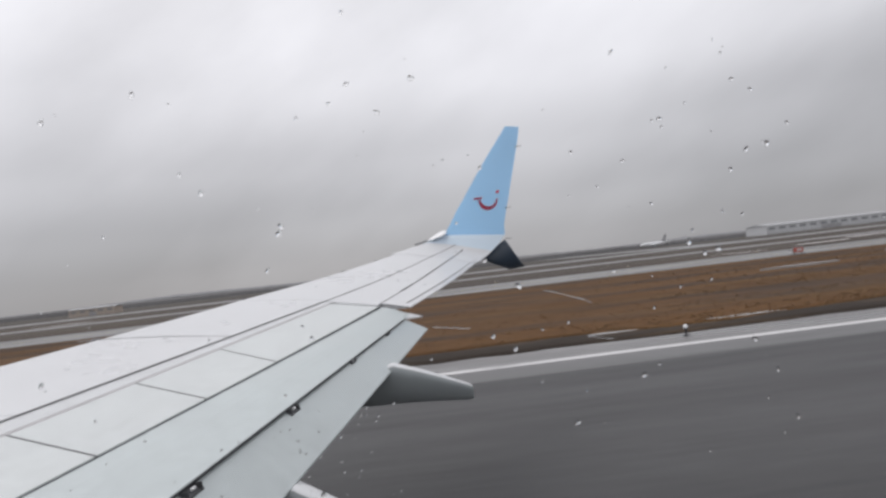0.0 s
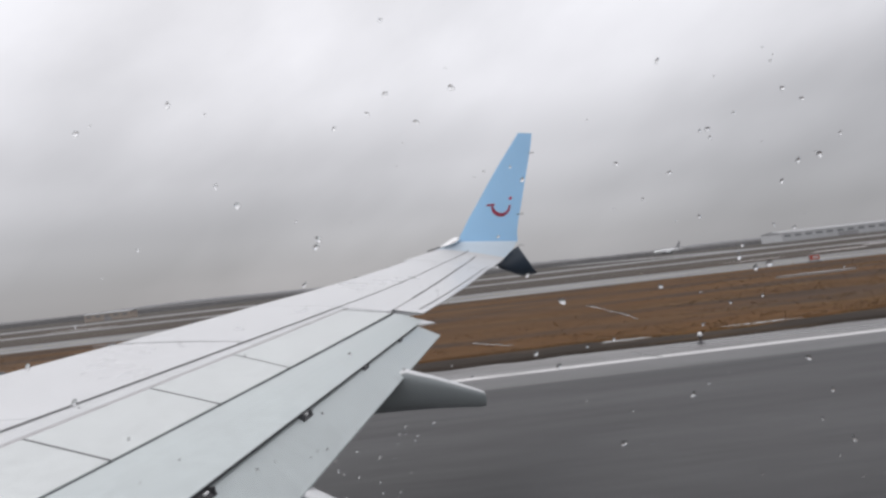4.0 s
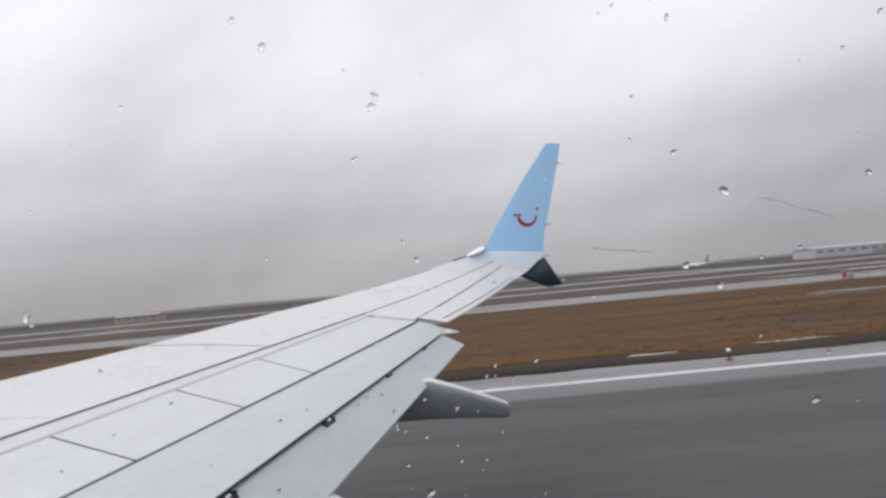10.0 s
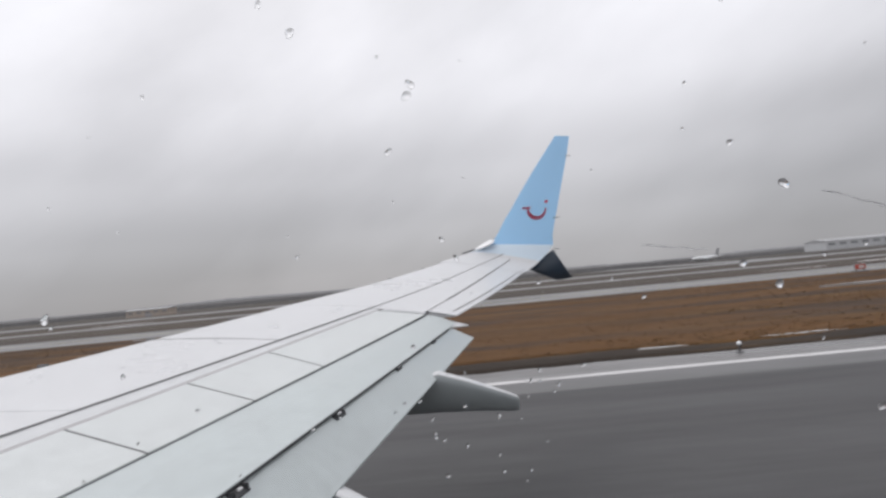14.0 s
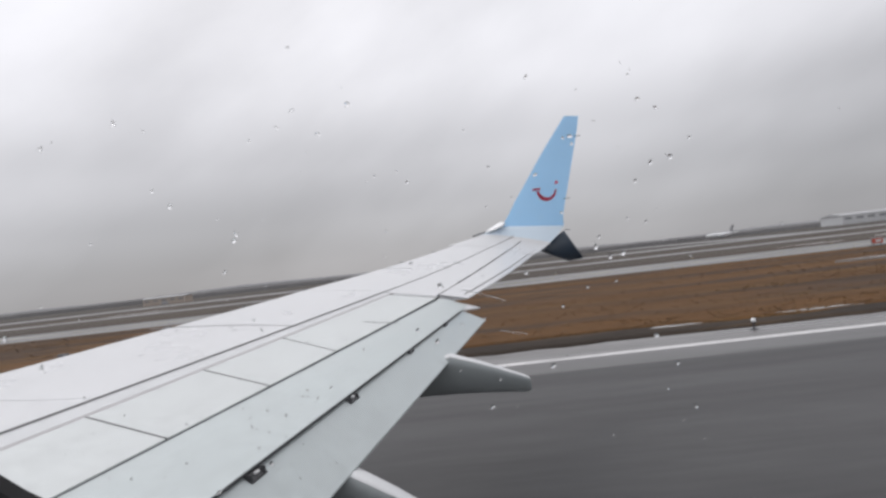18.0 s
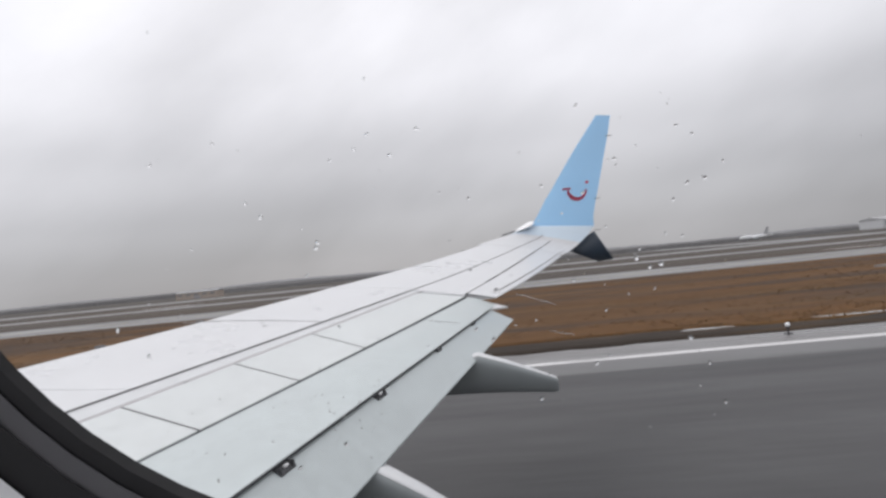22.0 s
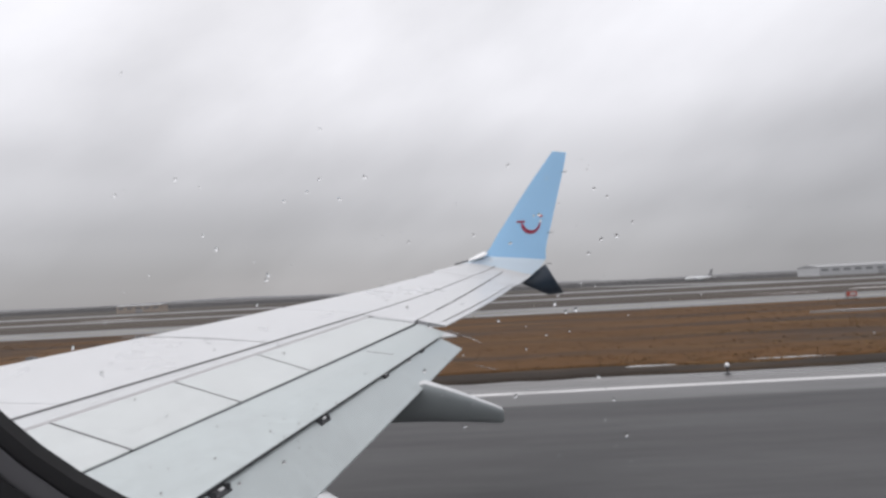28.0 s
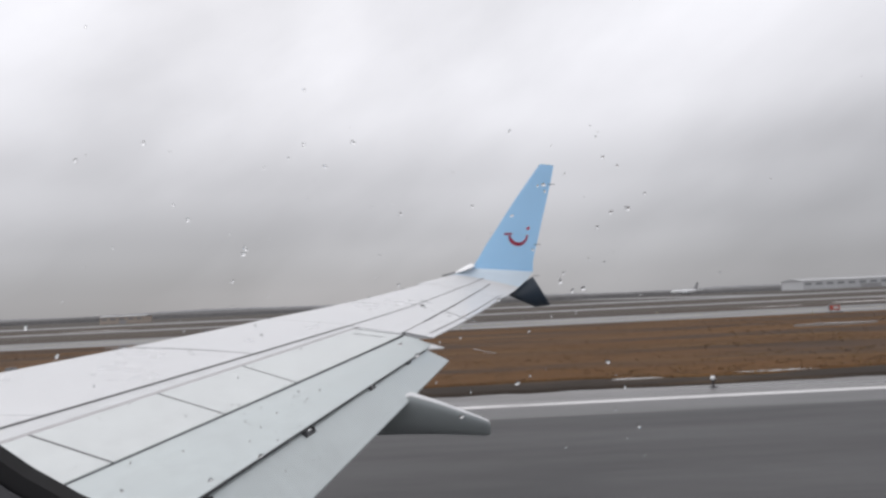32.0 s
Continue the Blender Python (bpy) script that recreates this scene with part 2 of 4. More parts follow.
SHOULDER = material("wet_shoulder_asphalt", (0.17, 0.165, 0.165), 0.35, vary=0.16, scale=0.4, fine=9, bump=0.12, bump_scale=25,
                    stretch=(1, 0.2, 1), second=(0.11, 0.105, 0.105), second_at=(0.45, 0.65), second_scale=0.3, rough_vary=0.15)
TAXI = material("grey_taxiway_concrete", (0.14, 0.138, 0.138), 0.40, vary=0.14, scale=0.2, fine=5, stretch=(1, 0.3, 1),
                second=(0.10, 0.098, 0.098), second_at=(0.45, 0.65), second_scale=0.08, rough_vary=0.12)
LINE = material("worn_white_marking", (0.60, 0.59, 0.595), 0.5, vary=0.15, scale=0.8, fine=12, stretch=(1, 0.3, 1),
                second=(0.33, 0.325, 0.325), second_at=(0.55, 0.7), second_scale=0.7)
PUDDLE = material("pale_puddle", (0.34, 0.325, 0.315), 0.2, vary=0.15, scale=0.5, fine=3, bump=0.02, bump_scale=6)
YELLOW = material("worn_yellow_marking", (0.55, 0.45, 0.14), 0.5, vary=0.15, scale=0.8, fine=12)
GRASS = material("dead_brown_grass", (0.106, 0.053, 0.0205), 0.9, vary=0.34, scale=0.10, fine=2.2, stretch=(1, 0.22, 1), bump=0.5, bump_scale=6,
                 second=(0.140, 0.080, 0.032), second_at=(0.50, 0.72), second_scale=0.22, spec=0.15,
                 streak=((0.050, 0.036, 0.029), (0.15, 0.030, 1), 0.48, 0.60, 0.80))
STRAW = island_mix("dead_grass_blades", (0.075, 0.041, 0.018), (0.170, 0.100, 0.041))
# Lifted and greyed to put distant mist into the grass colour.
WETGRASS = material("hazed_wet_grass", (0.078, 0.066, 0.058), 0.9, vary=0.35, scale=0.06, fine=1.2, stretch=(1, 0.25, 1), bump=0.4, bump_scale=3,
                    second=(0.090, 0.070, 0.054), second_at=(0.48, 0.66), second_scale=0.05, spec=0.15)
SOIL = material("wet_bare_soil", (0.036, 0.027, 0.021), 0.85, spec=0.15, vary=0.3, scale=0.4, fine=4, stretch=(1, 0.3, 1), bump=0.4, bump_scale=8,
                second=(0.065, 0.045, 0.030), second_at=(0.5, 0.65), second_scale=0.4)
FIELD = material("dark_wet_field", (0.078, 0.070, 0.064), 0.9, vary=0.3, scale=0.04, fine=0.8, stretch=(1, 0.3, 1), bump=0.4, bump_scale=3,
                 second=(0.105, 0.088, 0.074), second_at=(0.5, 0.66), second_scale=0.03, spec=0.15)
SNOW = material("old_snow", (0.68, 0.66, 0.66), 0.7, vary=0.12, scale=0.5, fine=4, bump=0.3, bump_scale=5,
                second=(0.45, 0.40, 0.38), second_at=(0.5, 0.7), second_scale=0.3)
# No mist is modelled: its paling is put into the farther trees' colour.
TWIGS_PALE = material("mist_paled_twigs", (0.25, 0.25, 0.257), 0.95, vary=0.2, scale=0.1, spec=0.1)
PLASTER = material("tan_plaster", (0.44, 0.375, 0.32), 0.8, vary=0.12, scale=0.5)
SIGN_RED = material("red_sign_board", (0.50, 0.09, 0.06), 0.5, vary=0.1, scale=2)
# The nearer belt's grey is raised too, for mist put into the colour.
TWIGS = material("mist_greyed_twigs", (0.15, 0.147, 0.148), 0.95, vary=0.3, scale=0.3, spec=0.1)
# Far mist put into the hangars' base colour; the cladding is paler for it.
CLAD = material("mist_paled_cladding", (0.55, 0.56, 0.575), 0.5, vary=0.08, scale=0.3, fine=2)
ROOF = material("grey_roof_sheet", (0.36, 0.36, 0.37), 0.5, vary=0.1, scale=0.3)
# Far windows greyed by the same mist, put into the glass colour.
DARKGLASS = material("mist_paled_glass", (0.27, 0.28, 0.29), 0.15, vary=0.1, scale=1)


def clear_glass(name):
    m = bpy.data.materials.new(name)
    m.use_nodes = True
    nt = m.node_tree
    nt.nodes.clear()
    o = nt.nodes.new("ShaderNodeOutputMaterial")
    tr = nt.nodes.new("ShaderNodeBsdfTransparent")
    tr.inputs[0].default_value = (0.985, 0.985, 0.985, 1)
    gl = nt.nodes.new("ShaderNodeBsdfGlossy")
    gl.inputs["Roughness"].default_value = 0.02
    mx = nt.nodes.new("ShaderNodeMixShader")
    mx.inputs[0].default_value = 0.012
    nt.links.new(tr.outputs[0], mx.inputs[1])
    nt.links.new(gl.outputs[0], mx.inputs[2])
    nt.links.new(mx.outputs[0], o.inputs[0])
    return m


def water(name):
    m = bpy.data.materials.new(name)
    m.use_nodes = True
    b = m.node_tree.nodes["Principled BSDF"]
    b.inputs["Base Color"].default_value = (1, 1, 1, 1)
    b.inputs["Roughness"].default_value = 0.12
    b.inputs["IOR"].default_value = 1.33
    b.inputs["Transmission Weight"].default_value = 1.0
    return m


PANE = clear_glass("acrylic_pane")
WATER = water("rain_water")


# ---------------------------------------------------------------- mesh helpers
def mesh_of(bm, name, mat, smooth=False):
    bmesh.ops.recalc_face_normals(bm, faces=bm.faces)
    me = bpy.data.meshes.new(name)
    bm.to_mesh(me)
    bm.free()
    me.materials.append(mat)
    if smooth:
        me.shade_smooth()
    return me


def part(name, bm, mat, parent, label="", smooth=False):
    """Links a bmesh as one mesh object under a thing or a part."""
    ob = new(name, mesh_of(bm, name, mat, smooth))
    ob.parent = parent
    if label:
        ob["label"] = label
    return ob


def thing(name, bm, mat, label, category, group="", kind="", smooth=False):
    return tagged(new(name, mesh_of(bm, name, mat, smooth)), label, category, group, kind)


def box(bm, x0, y0, z0, x1, y1, z1, bevel=0.0):
    g = bmesh.ops.create_cube(bm, size=1.0, matrix=Matrix.LocRotScale(((x0 + x1) / 2, (y0 + y1) / 2, (z0 + z1) / 2), None, (x1 - x0, y1 - y0, z1 - z0)))
    if bevel:
        es = list({e for v in g["verts"] for e in v.link_edges})
        bmesh.ops.bevel(bm, geom=es, offset=bevel, segments=2, affect="EDGES")


def grid_faces(bm, rows, close_u=False):
    """Quads between equally long rows of vertices."""
    for a, b in zip(rows, rows[1:]):
        n = len(a)
        for i in range(n if close_u else n - 1):
            bm.faces.new((a[i], a[(i + 1) % n], b[(i + 1) % n], b[i]))


def slab(fn, nu, nv, thick, bm=None, up=Vector((0, 0, 1))):
    """A plate with thickness: fn(u, v) gives its upper surface for u, v in 0..1; thick may be a function of (u, v)."""
    bm = bm or bmesh.new()
    top, bot = [], []
    for j in range(nv + 1):
        ta, ba = [], []
        for i in range(nu + 1):
            p = Vector(fn(i / nu, j / nv))
            t = thick(i / nu, j / nv) if callable(thick) else thick
            ta.append(bm.verts.new(p))
            ba.append(bm.verts.new(p - up * t))
        top.append(ta)
        bot.append(ba)
    grid_faces(bm, top)
    grid_faces(bm, [r[::-1] for r in bot])
    rim_t = top[0] + [r[-1] for r in top[1:]] + top[-1][-2::-1] + [r[0] for r in top[-2:0:-1]]
    rim_b = bot[0] + [r[-1] for r in bot[1:]] + bot[-1][-2::-1] + [r[0] for r in bot[-2:0:-1]]
    n = len(rim_t)
    for i in range(n):
        bm.faces.new((rim_t[i], rim_b[i], rim_b[(i + 1) % n], rim_t[(i + 1) % n]))
    return bm


def strip(points, width, height, side=(0, 1, 0), up=(0, 0, 1)):
    """A thin raised bar along a polyline."""
    bm = bmesh.new()
    s, u = Vector(side) * width / 2, Vector(up) * height
    rows = []
    for p in points:
        p = Vector(p)
        rows.append([bm.verts.new(q) for q in (p - s, p - s + u, p + s + u, p + s)])
    grid_faces(bm, rows, close_u=True)
    bm.faces.new(rows[0])
    bm.faces.new(rows[-1][::-1])
    return bm


def tube(bm, p, q, r0, r1, n=6):
    p, q = Vector(p), Vector(q)
    m = (q - p).to_track_quat("Z", "Y").to_matrix()
    a = [bm.verts.new(p + m @ Vector((r0 * math.cos(i * math.tau / n), r0 * math.sin(i * math.tau / n), 0))) for i in range(n)]
    b = [bm.verts.new(q + m @ Vector((r1 * math.cos(i * math.tau / n), r1 * math.sin(i * math.tau / n), 0))) for i in range(n)]
    grid_faces(bm, [a, b], close_u=True)
    bm.faces.new(a[::-1])
    bm.faces.new(b)


def lerp(a, b, t):
    return a + (b - a) * t


# ---------------------------------------------------------------- ground (wide sheet first)
bm = bmesh.new()
box(bm, -2500, -4000, -1.2, 4500, 4000, -0.06)
thing("ground", bm, FIELD, "flat dark brown winter fields round the airport", "ground", kind="structure")


def paved(name, x0, x1, z, mat, label, category, y0=-1500, y1=1500):
    """A straight band of paving or paint along the runway."""
    bm = bmesh.new()
    box(bm, x0, y0, -0.6 if z < 0.0035 or category != "marking" else z - 0.004, x1, y1, z)
    return thing(name, bm, mat, label, category, kind="structure")


paved("runway", -26, 23.4, 0.0, ASPHALT, "wet dark grey asphalt runway with worn streaks", "runway")
paved("runway_edge_strip", 23.4, 26.45, 0.0, EDGE_ASPHALT, "mid-grey wet asphalt strip under the edge line", "runway")
paved("runway_shoulder", 26.45, 29.4, -0.012, SHOULDER, "pale wet paved shoulder beside the runway", "pavement")
paved("edge_line", 25.7, 26.3, 0.004, LINE, "worn white painted edge line along the runway", "marking")
bm = bmesh.new()
box(bm, 8.6, -62, 0.0, 11.6, -22, 0.004)
thing("aiming_marking", bm, LINE, "broad white painted block on the runway", "marking", kind="structure")
bm = bmesh.new()
for k in range(12):
    a, b = k / 12, (k + 1) / 12
    pa, pb = (3.0 + 7.5 * a * a, -14 - 60 * a), (3.0 + 7.5 * b * b, -14 - 60 * b)
    vs = [bm.verts.new(q) for q in ((pa[0] - 0.12, pa[1], 0.003), (pa[0] + 0.12, pa[1], 0.003), (pb[0] + 0.12, pb[1], 0.003), (pb[0] - 0.12, pb[1], 0.003))]
    bm.faces.new(vs)
thing("lead_off_line", bm, YELLOW, "thin curved yellow line leading off the runway", "marking", kind="structure")


def soil(u, v):
    y = lerp(-420, 420, v)
    near = 29.1 + 0.5 * noise.noise((y * 0.13, 3, 5)) + 0.3 * noise.noise((y * 0.6, 3, 9))
    return lerp(near, 34.2, u), y, -0.006 + 0.03 * math.sin(u * math.pi)


thing("soil_strip", slab(soil, 4, 900, 0.3), SOIL, "dark wet bare soil along the edge of the grass", "soil", kind="structure", smooth=True)


def verge(u, v):
    x, y = lerp(32.0, 93, u), lerp(-420, 420, v)
    z = 0.05 + 0.16 * noise.noise((x * 0.09, y * 0.03, 0.3)) + 0.07 * noise.noise((x * 0.4, y * 0.2, 2.1))
    edge = min(1.0, u * 10, (1 - u) * 10)
    wander = (1.5 * noise.noise((y * 0.11, u, 5)) + 0.3 * noise.noise((y * 0.5, u, 9))) * (1 - u) ** 3
    return x + wander, y, max(0.0, z * edge) + 0.03 * (1 - u) ** 8 - 0.004


thing("grass_verge", slab(verge, 60, 800, 0.5), GRASS, "dead brown grass strip between runway and taxiway", "grass", kind="structure", smooth=True)


def grass_tufts(count, seed):
    """Clumps of dry blades laid over along the verge, thicker in drifts."""
    r = random.Random(seed)
    verts, faces = [], []
    while len(faces) < count * 6:
        u, v = r.random() ** 1.5, 0.5 + r.uniform(-0.17, 0.09)
        x, y, z = verge(u, v)
        if noise.noise((x * 0.22, y * 0.05, 7.0)) + r.uniform(-0.35, 0.35) < 0.0:
            continue
        size = r.uniform(0.05, 0.13)
        for k in range(6):
            a, lean = r.choice((1.57, -1.57)) + r.uniform(-0.7, 0.7), r.uniform(1.6, 4.0) * size
            w = r.uniform(0.02, 0.06)
            c, d = math.cos(a), math.sin(a)
            ox, oy = r.uniform(-0.15, 0.15), r.uniform(-0.22, 0.22)
            i = len(verts)
            verts += [(x + ox - w * d, y + oy + w * c, z - 0.03), (x + ox + w * d, y + oy - w * c, z - 0.03), (x + ox + lean * c, y + oy + lean * d, z + size * r.uniform(0.6, 1.0))]
            faces.append((i, i + 1, i + 2))
    me = bpy.data.meshes.new("grass_tufts")
    me.from_pydata(verts, [], faces)
    me.materials.append(STRAW)
    return tagged(new("grass_tufts", me), "dry flattened brown grass tufts on the verge", "grass", kind="stuff")


grass_tufts(14000, 11)
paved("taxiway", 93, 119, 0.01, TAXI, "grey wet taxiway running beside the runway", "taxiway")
paved("taxiway_line", 105.8, 106.2, 0.016, YELLOW, "faded yellow centre line on the taxiway", "marking")


def field_strip(x0, x1, seed):
    """A strip of rough wet grassland between two paved bands."""
    def fn(u, v):
        x, y = lerp(x0, x1, u), lerp(-700, 700, v)
        edge = min(1.0, u * 10, (1 - u) * 10)
        return x, y, max(-0.03, edge * (0.08 + 0.25 * noise.noise((x * 0.05, y * 0.02, seed))) - 0.01)
    return slab(fn, 24, 160, 0.5)


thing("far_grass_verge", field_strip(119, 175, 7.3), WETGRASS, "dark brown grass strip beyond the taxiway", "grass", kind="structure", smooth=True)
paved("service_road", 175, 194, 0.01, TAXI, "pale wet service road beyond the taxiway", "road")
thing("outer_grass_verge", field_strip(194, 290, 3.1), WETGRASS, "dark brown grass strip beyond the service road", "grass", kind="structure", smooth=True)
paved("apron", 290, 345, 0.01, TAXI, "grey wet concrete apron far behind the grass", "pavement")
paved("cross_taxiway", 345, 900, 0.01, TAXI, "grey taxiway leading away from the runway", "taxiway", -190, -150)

# ---------------------------------------------------------------- the aircraft
airliner = new("airliner")
airliner.matrix_world = AIR
tagged(airliner, "white airliner with sky-blue winglet and lowered flaps on the runway", "aeroplane")


def le_y(x):
    return 0.5 + 0.523 * (14.8 - x)


def le_z(x):
    return 0.62 - 0.13 * (14.8 - x)


def te_y(x):
    return -1.2 + 0.285 * (14.8 - x) - 0.065 * max(0.0, x - 10.7)


def te_z(x):
    return 0.18 - 0.135 * (14.8 - x)


def skin(x, s, lift=0.0):
    """A point of the wing's upper skin: x metres out, s from leading (0) to trailing edge (1)."""
    nose = 0.0285 * max(0.0, 9.9 - x) * max(0.0, 1 - s / 0.35) ** 1.5
    sag = 0.035 * math.sin(math.pi * min(1.0, max(0.0, (x - 10.5) / 4.8)))
    return Vector((x, lerp(le_y(x), te_y(x), s), lerp(le_z(x), te_z(x), max(s, 0) ** 1.35) + lift + nose - sag))


def s_ail(x):
    return 0.828 - 0.026 * (x - 10.8)


# wing body: upper and lower skin as one closed shell
bm = bmesh.new()
stations = [-0.8 + (15.4 + 0.8) * i / 42 for i in range(43)]
S_UP = [0.0, 0.015, 0.037, 0.085, 0.16, 0.24, 0.34, 0.44, 0.55, 0.67, 0.80, 0.92, 1.0]
rows = []
for x in stations:
    c = le_y(x) - te_y(x)
    end = 0.766 + 0.0133 * (x - 5.0) if x < 10.6 else s_ail(x) - 0.01
    ring = []
    for q in S_UP:
        s = q * end
        nose = -0.035 * c * (1 - min(1, s / 0.07)) ** 2
        ring.append(bm.verts.new(skin(x, s, nose)))
    for q in S_UP[::-1]:
        s = q * end
        th = 0.035 * c * (1 - min(1, s / 0.07)) ** 2 + 0.11 * c * (min(1, s / 0.2)) ** 0.6 * (1 - s) ** 0.7 + 0.012
        ring.append(bm.verts.new(skin(x, s, -th)))
    rows.append(ring)
grid_faces(bm, rows, close_u=True)
bm.faces.new(rows[0])
bm.faces.new(rows[-1][::-1])
wing = part("wing", bm, WING_GREY, airliner, "white-grey painted aluminium wing", smooth=True)


def panel(xa0, xa1, xb0, xb1, s0, s1, lift, thick, nu=6, nv=6):
    """A plate on the skin: its front edge runs from xa0 to xb0 at s0, its rear edge from xa1 to xb1 at s1."""
    def fn(u, v):
        s = lerp(s0(u) if callable(s0) else s0, s1(u) if callable(s1) else s1, v)
        x = lerp(lerp(xa0, xa1, v), lerp(xb0, xb1, v), u)
        return skin(x, s, lift)
    return slab(fn, nu, nv, thick)


def s_slat(x):
    return 0.442 + 0.0155 * (x - 5.2) if x < 10.7 else 0.527 - 0.0095 * (x - 10.7)


def s_hinge(x):
    return 0.531 + 0.0112 * (x - 5.0)


def s_spoiler(x):
    return 0.776 + 0.0133 * (x - 5.0)


# leading-edge panels, ahead of the long dark joint
breaks = [0.2, 3.2, 5.9, 8.45, 10.6, 12.7, 15.3]
for a, b in zip(breaks, breaks[1:]):
    def lead(u, v, a=a, b=b):
        x = lerp(a + 0.006, b - 0.006, u)
        s = lerp(0.075, s_slat(x) - 0.004, v)
        return skin(x - 0.22 * (0.5 - v) * (1 if b < 15 and a > 1 else 0), s, 0.006)
    part("leading_edge_panel", slab(lead, 8, 8, 0.02), WING_WHITE, wing, smooth=False)
part("panel_joint", strip([skin(0.4 + 14.9 * i / 30, s_slat(0.4 + 14.9 * i / 30), 0.002) for i in range(31)], 0.036, 0.006), GROOVE, wing, "dark joint line along the wing")
part("hinge_joint", strip([skin(1 + 9.6 * i / 24, s_hinge(1 + 9.6 * i / 24) - 0.010, 0.002) for i in range(25)], 0.085, 0.006), FAINT, wing, "faint joint line ahead of the spoilers")
part("panel_joint", strip([skin(8.21 + 0.32 * i / 8 + 0.10 * math.sin(i / 8 * math.pi), 0.02 + 0.47 * i / 8, 0.004) for i in range(9)], 0.02, 0.006, side=(1, 0, 0)), FAINT, wing)

# small dark track gaps along the leading edge
for x in (5.9, 7.2, 8.4, 9.6, 10.8, 12.1, 13.4, 14.6):
    bm = bmesh.new()
    p = skin(x, 0.03, -0.02)
    box(bm, p.x - 0.05, p.y - 0.04, p.z - 0.02, p.x + 0.05, p.y + 0.04, p.z + 0.012, 0.006)
    part("slat_track_gap", bm, GROOVE, wing)

# spoilers
H = [1.9, 3.75, 5.58, 6.80, 7.98, 10.45]
T = [1.8, 3.60, 5.23, 6.44, 7.60, 10.52]
for i in range(5):
    def sp(u, v, i=i):
        xa, xb = lerp(H[i] + 0.009, T[i] + 0.009, v), lerp(H[i + 1] - 0.009, T[i + 1] - 0.009, v)
        x = lerp(xa, xb, u)
        return skin(x, lerp(s_hinge(x), s_spoiler(x), v), 0.012)
    part("spoiler", slab(sp, 6, 6, 0.022), SPOILER, wing)
    joint = [skin(lerp(H[i + 1], T[i + 1], k / 6), lerp(s_hinge(H[i + 1]), s_spoiler(T[i + 1]), k / 6), 0.0) for k in range(7)]
    part("spoiler_joint", strip(joint, 0.030, 0.014, side=(1, 0, 0)), GROOVE, wing)
part("spoiler_seal", strip([skin(2 + 8.55 * i / 24, s_spoiler(2 + 8.5 * i / 24) + 0.001, -0.020) for i in range(25)], 0.012, 0.020), SEAL, wing, "black rubber seal along the spoiler edge")

# aileron and the fixed panel ahead of it
def ail(u, v):
    x = lerp(10.75, 15.29, u)
    return skin(x, lerp(s_ail(x) + 0.008, 1.0, v), lerp(0.012, 0.0, v))


part("aileron", slab(ail, 10, 5, lambda u, v: lerp(0.12, 0.015, v)), WING_WHITE, wing, "white aileron at the wing's outer trailing edge")


def fixed(u, v):
    x = lerp(10.62, 15.3, u)
    return skin(x, lerp(s_slat(x) + 0.012, s_ail(x) - 0.008, v), 0.008)


part("fixed_panel", slab(fixed, 10, 5, 0.03), WING_WHITE, wing)
part("aileron_gap", strip([skin(10.8 + 4.48 * i / 12, s_ail(10.8 + 4.48 * i / 12), 0.002) for i in range(13)], 0.022, 0.012), FAINT, wing)
for xa, xb in ((11.75, 12.55), (12.68, 15.28)):
    part("aileron_gap", strip([skin(lerp(xa, xb, i / 6), s_ail(lerp(xa, xb, i / 6)), 0.005) for i in range(7)], 0.026, 0.012), SEAL, wing)
part("tab_joint", strip([skin(11.0 + 4.2 * i / 10, 0.952, 0.006) for i in range(11)], 0.02, 0.010), FAINT, wing)
part("aileron_gap", strip([skin(10.69, 0.85 + 0.155 * i / 6, 0.002) for i in range(7)], 0.022, 0.010, side=(1, 0, 0)), SEAL, wing)

# flaps: a main and an aft segment, lowered
def flap_rear(x):       # rear edge of the main segment
    return Vector((x, -0.032 + 0.2719 * (10.64 - x), -0.480 - 0.108 * (10.64 - x)))


def aft_rear(x):        # rear edge of the aft segment
    return Vector((x, -0.283 + 0.250 * (10.6 - x), -0.735 - 0.130 * (10.6 - x)))


def main_flap(u, v):
    x = lerp(0.1, lerp(10.58, 10.64, v), u)
    a, b = skin(x, s_spoiler(min(x, 10.4)) - 0.03, -0.032), flap_rear(x)
    p = a.lerp(b, v)
    p.z += 0.05 * math.sin(v * math.pi) * (1 - 0.5 * v)
    return p


def aft_flap(u, v):
    x = lerp(0.1, lerp(10.33, 10.6, v), u)
    a = flap_rear(x) + Vector((0, 0.05, -0.045))
    p = a.lerp(aft_rear(x), v)
    p.z += 0.05 * (1 - math.exp(-v / 0.06)) * (1 - v)
    return p


part("main_flap", slab(main_flap, 16, 8, lambda u, v: lerp(0.16, 0.022, v ** 0.6)), FLAP, wing, "pale grey lowered main flap", smooth=False)
part("aft_flap", slab(aft_flap, 16, 14, lambda u, v: lerp(0.10, 0.015, v ** 0.6)), FLAP, wing, "pale grey lowered aft flap")
part("flap_seal", strip([flap_rear(1.7 + 8.5 * i / 20) + Vector((0, -0.003, -0.022)) for i in range(21)], 0.014, 0.014), SEAL, wing, "black gap between the flap segments")
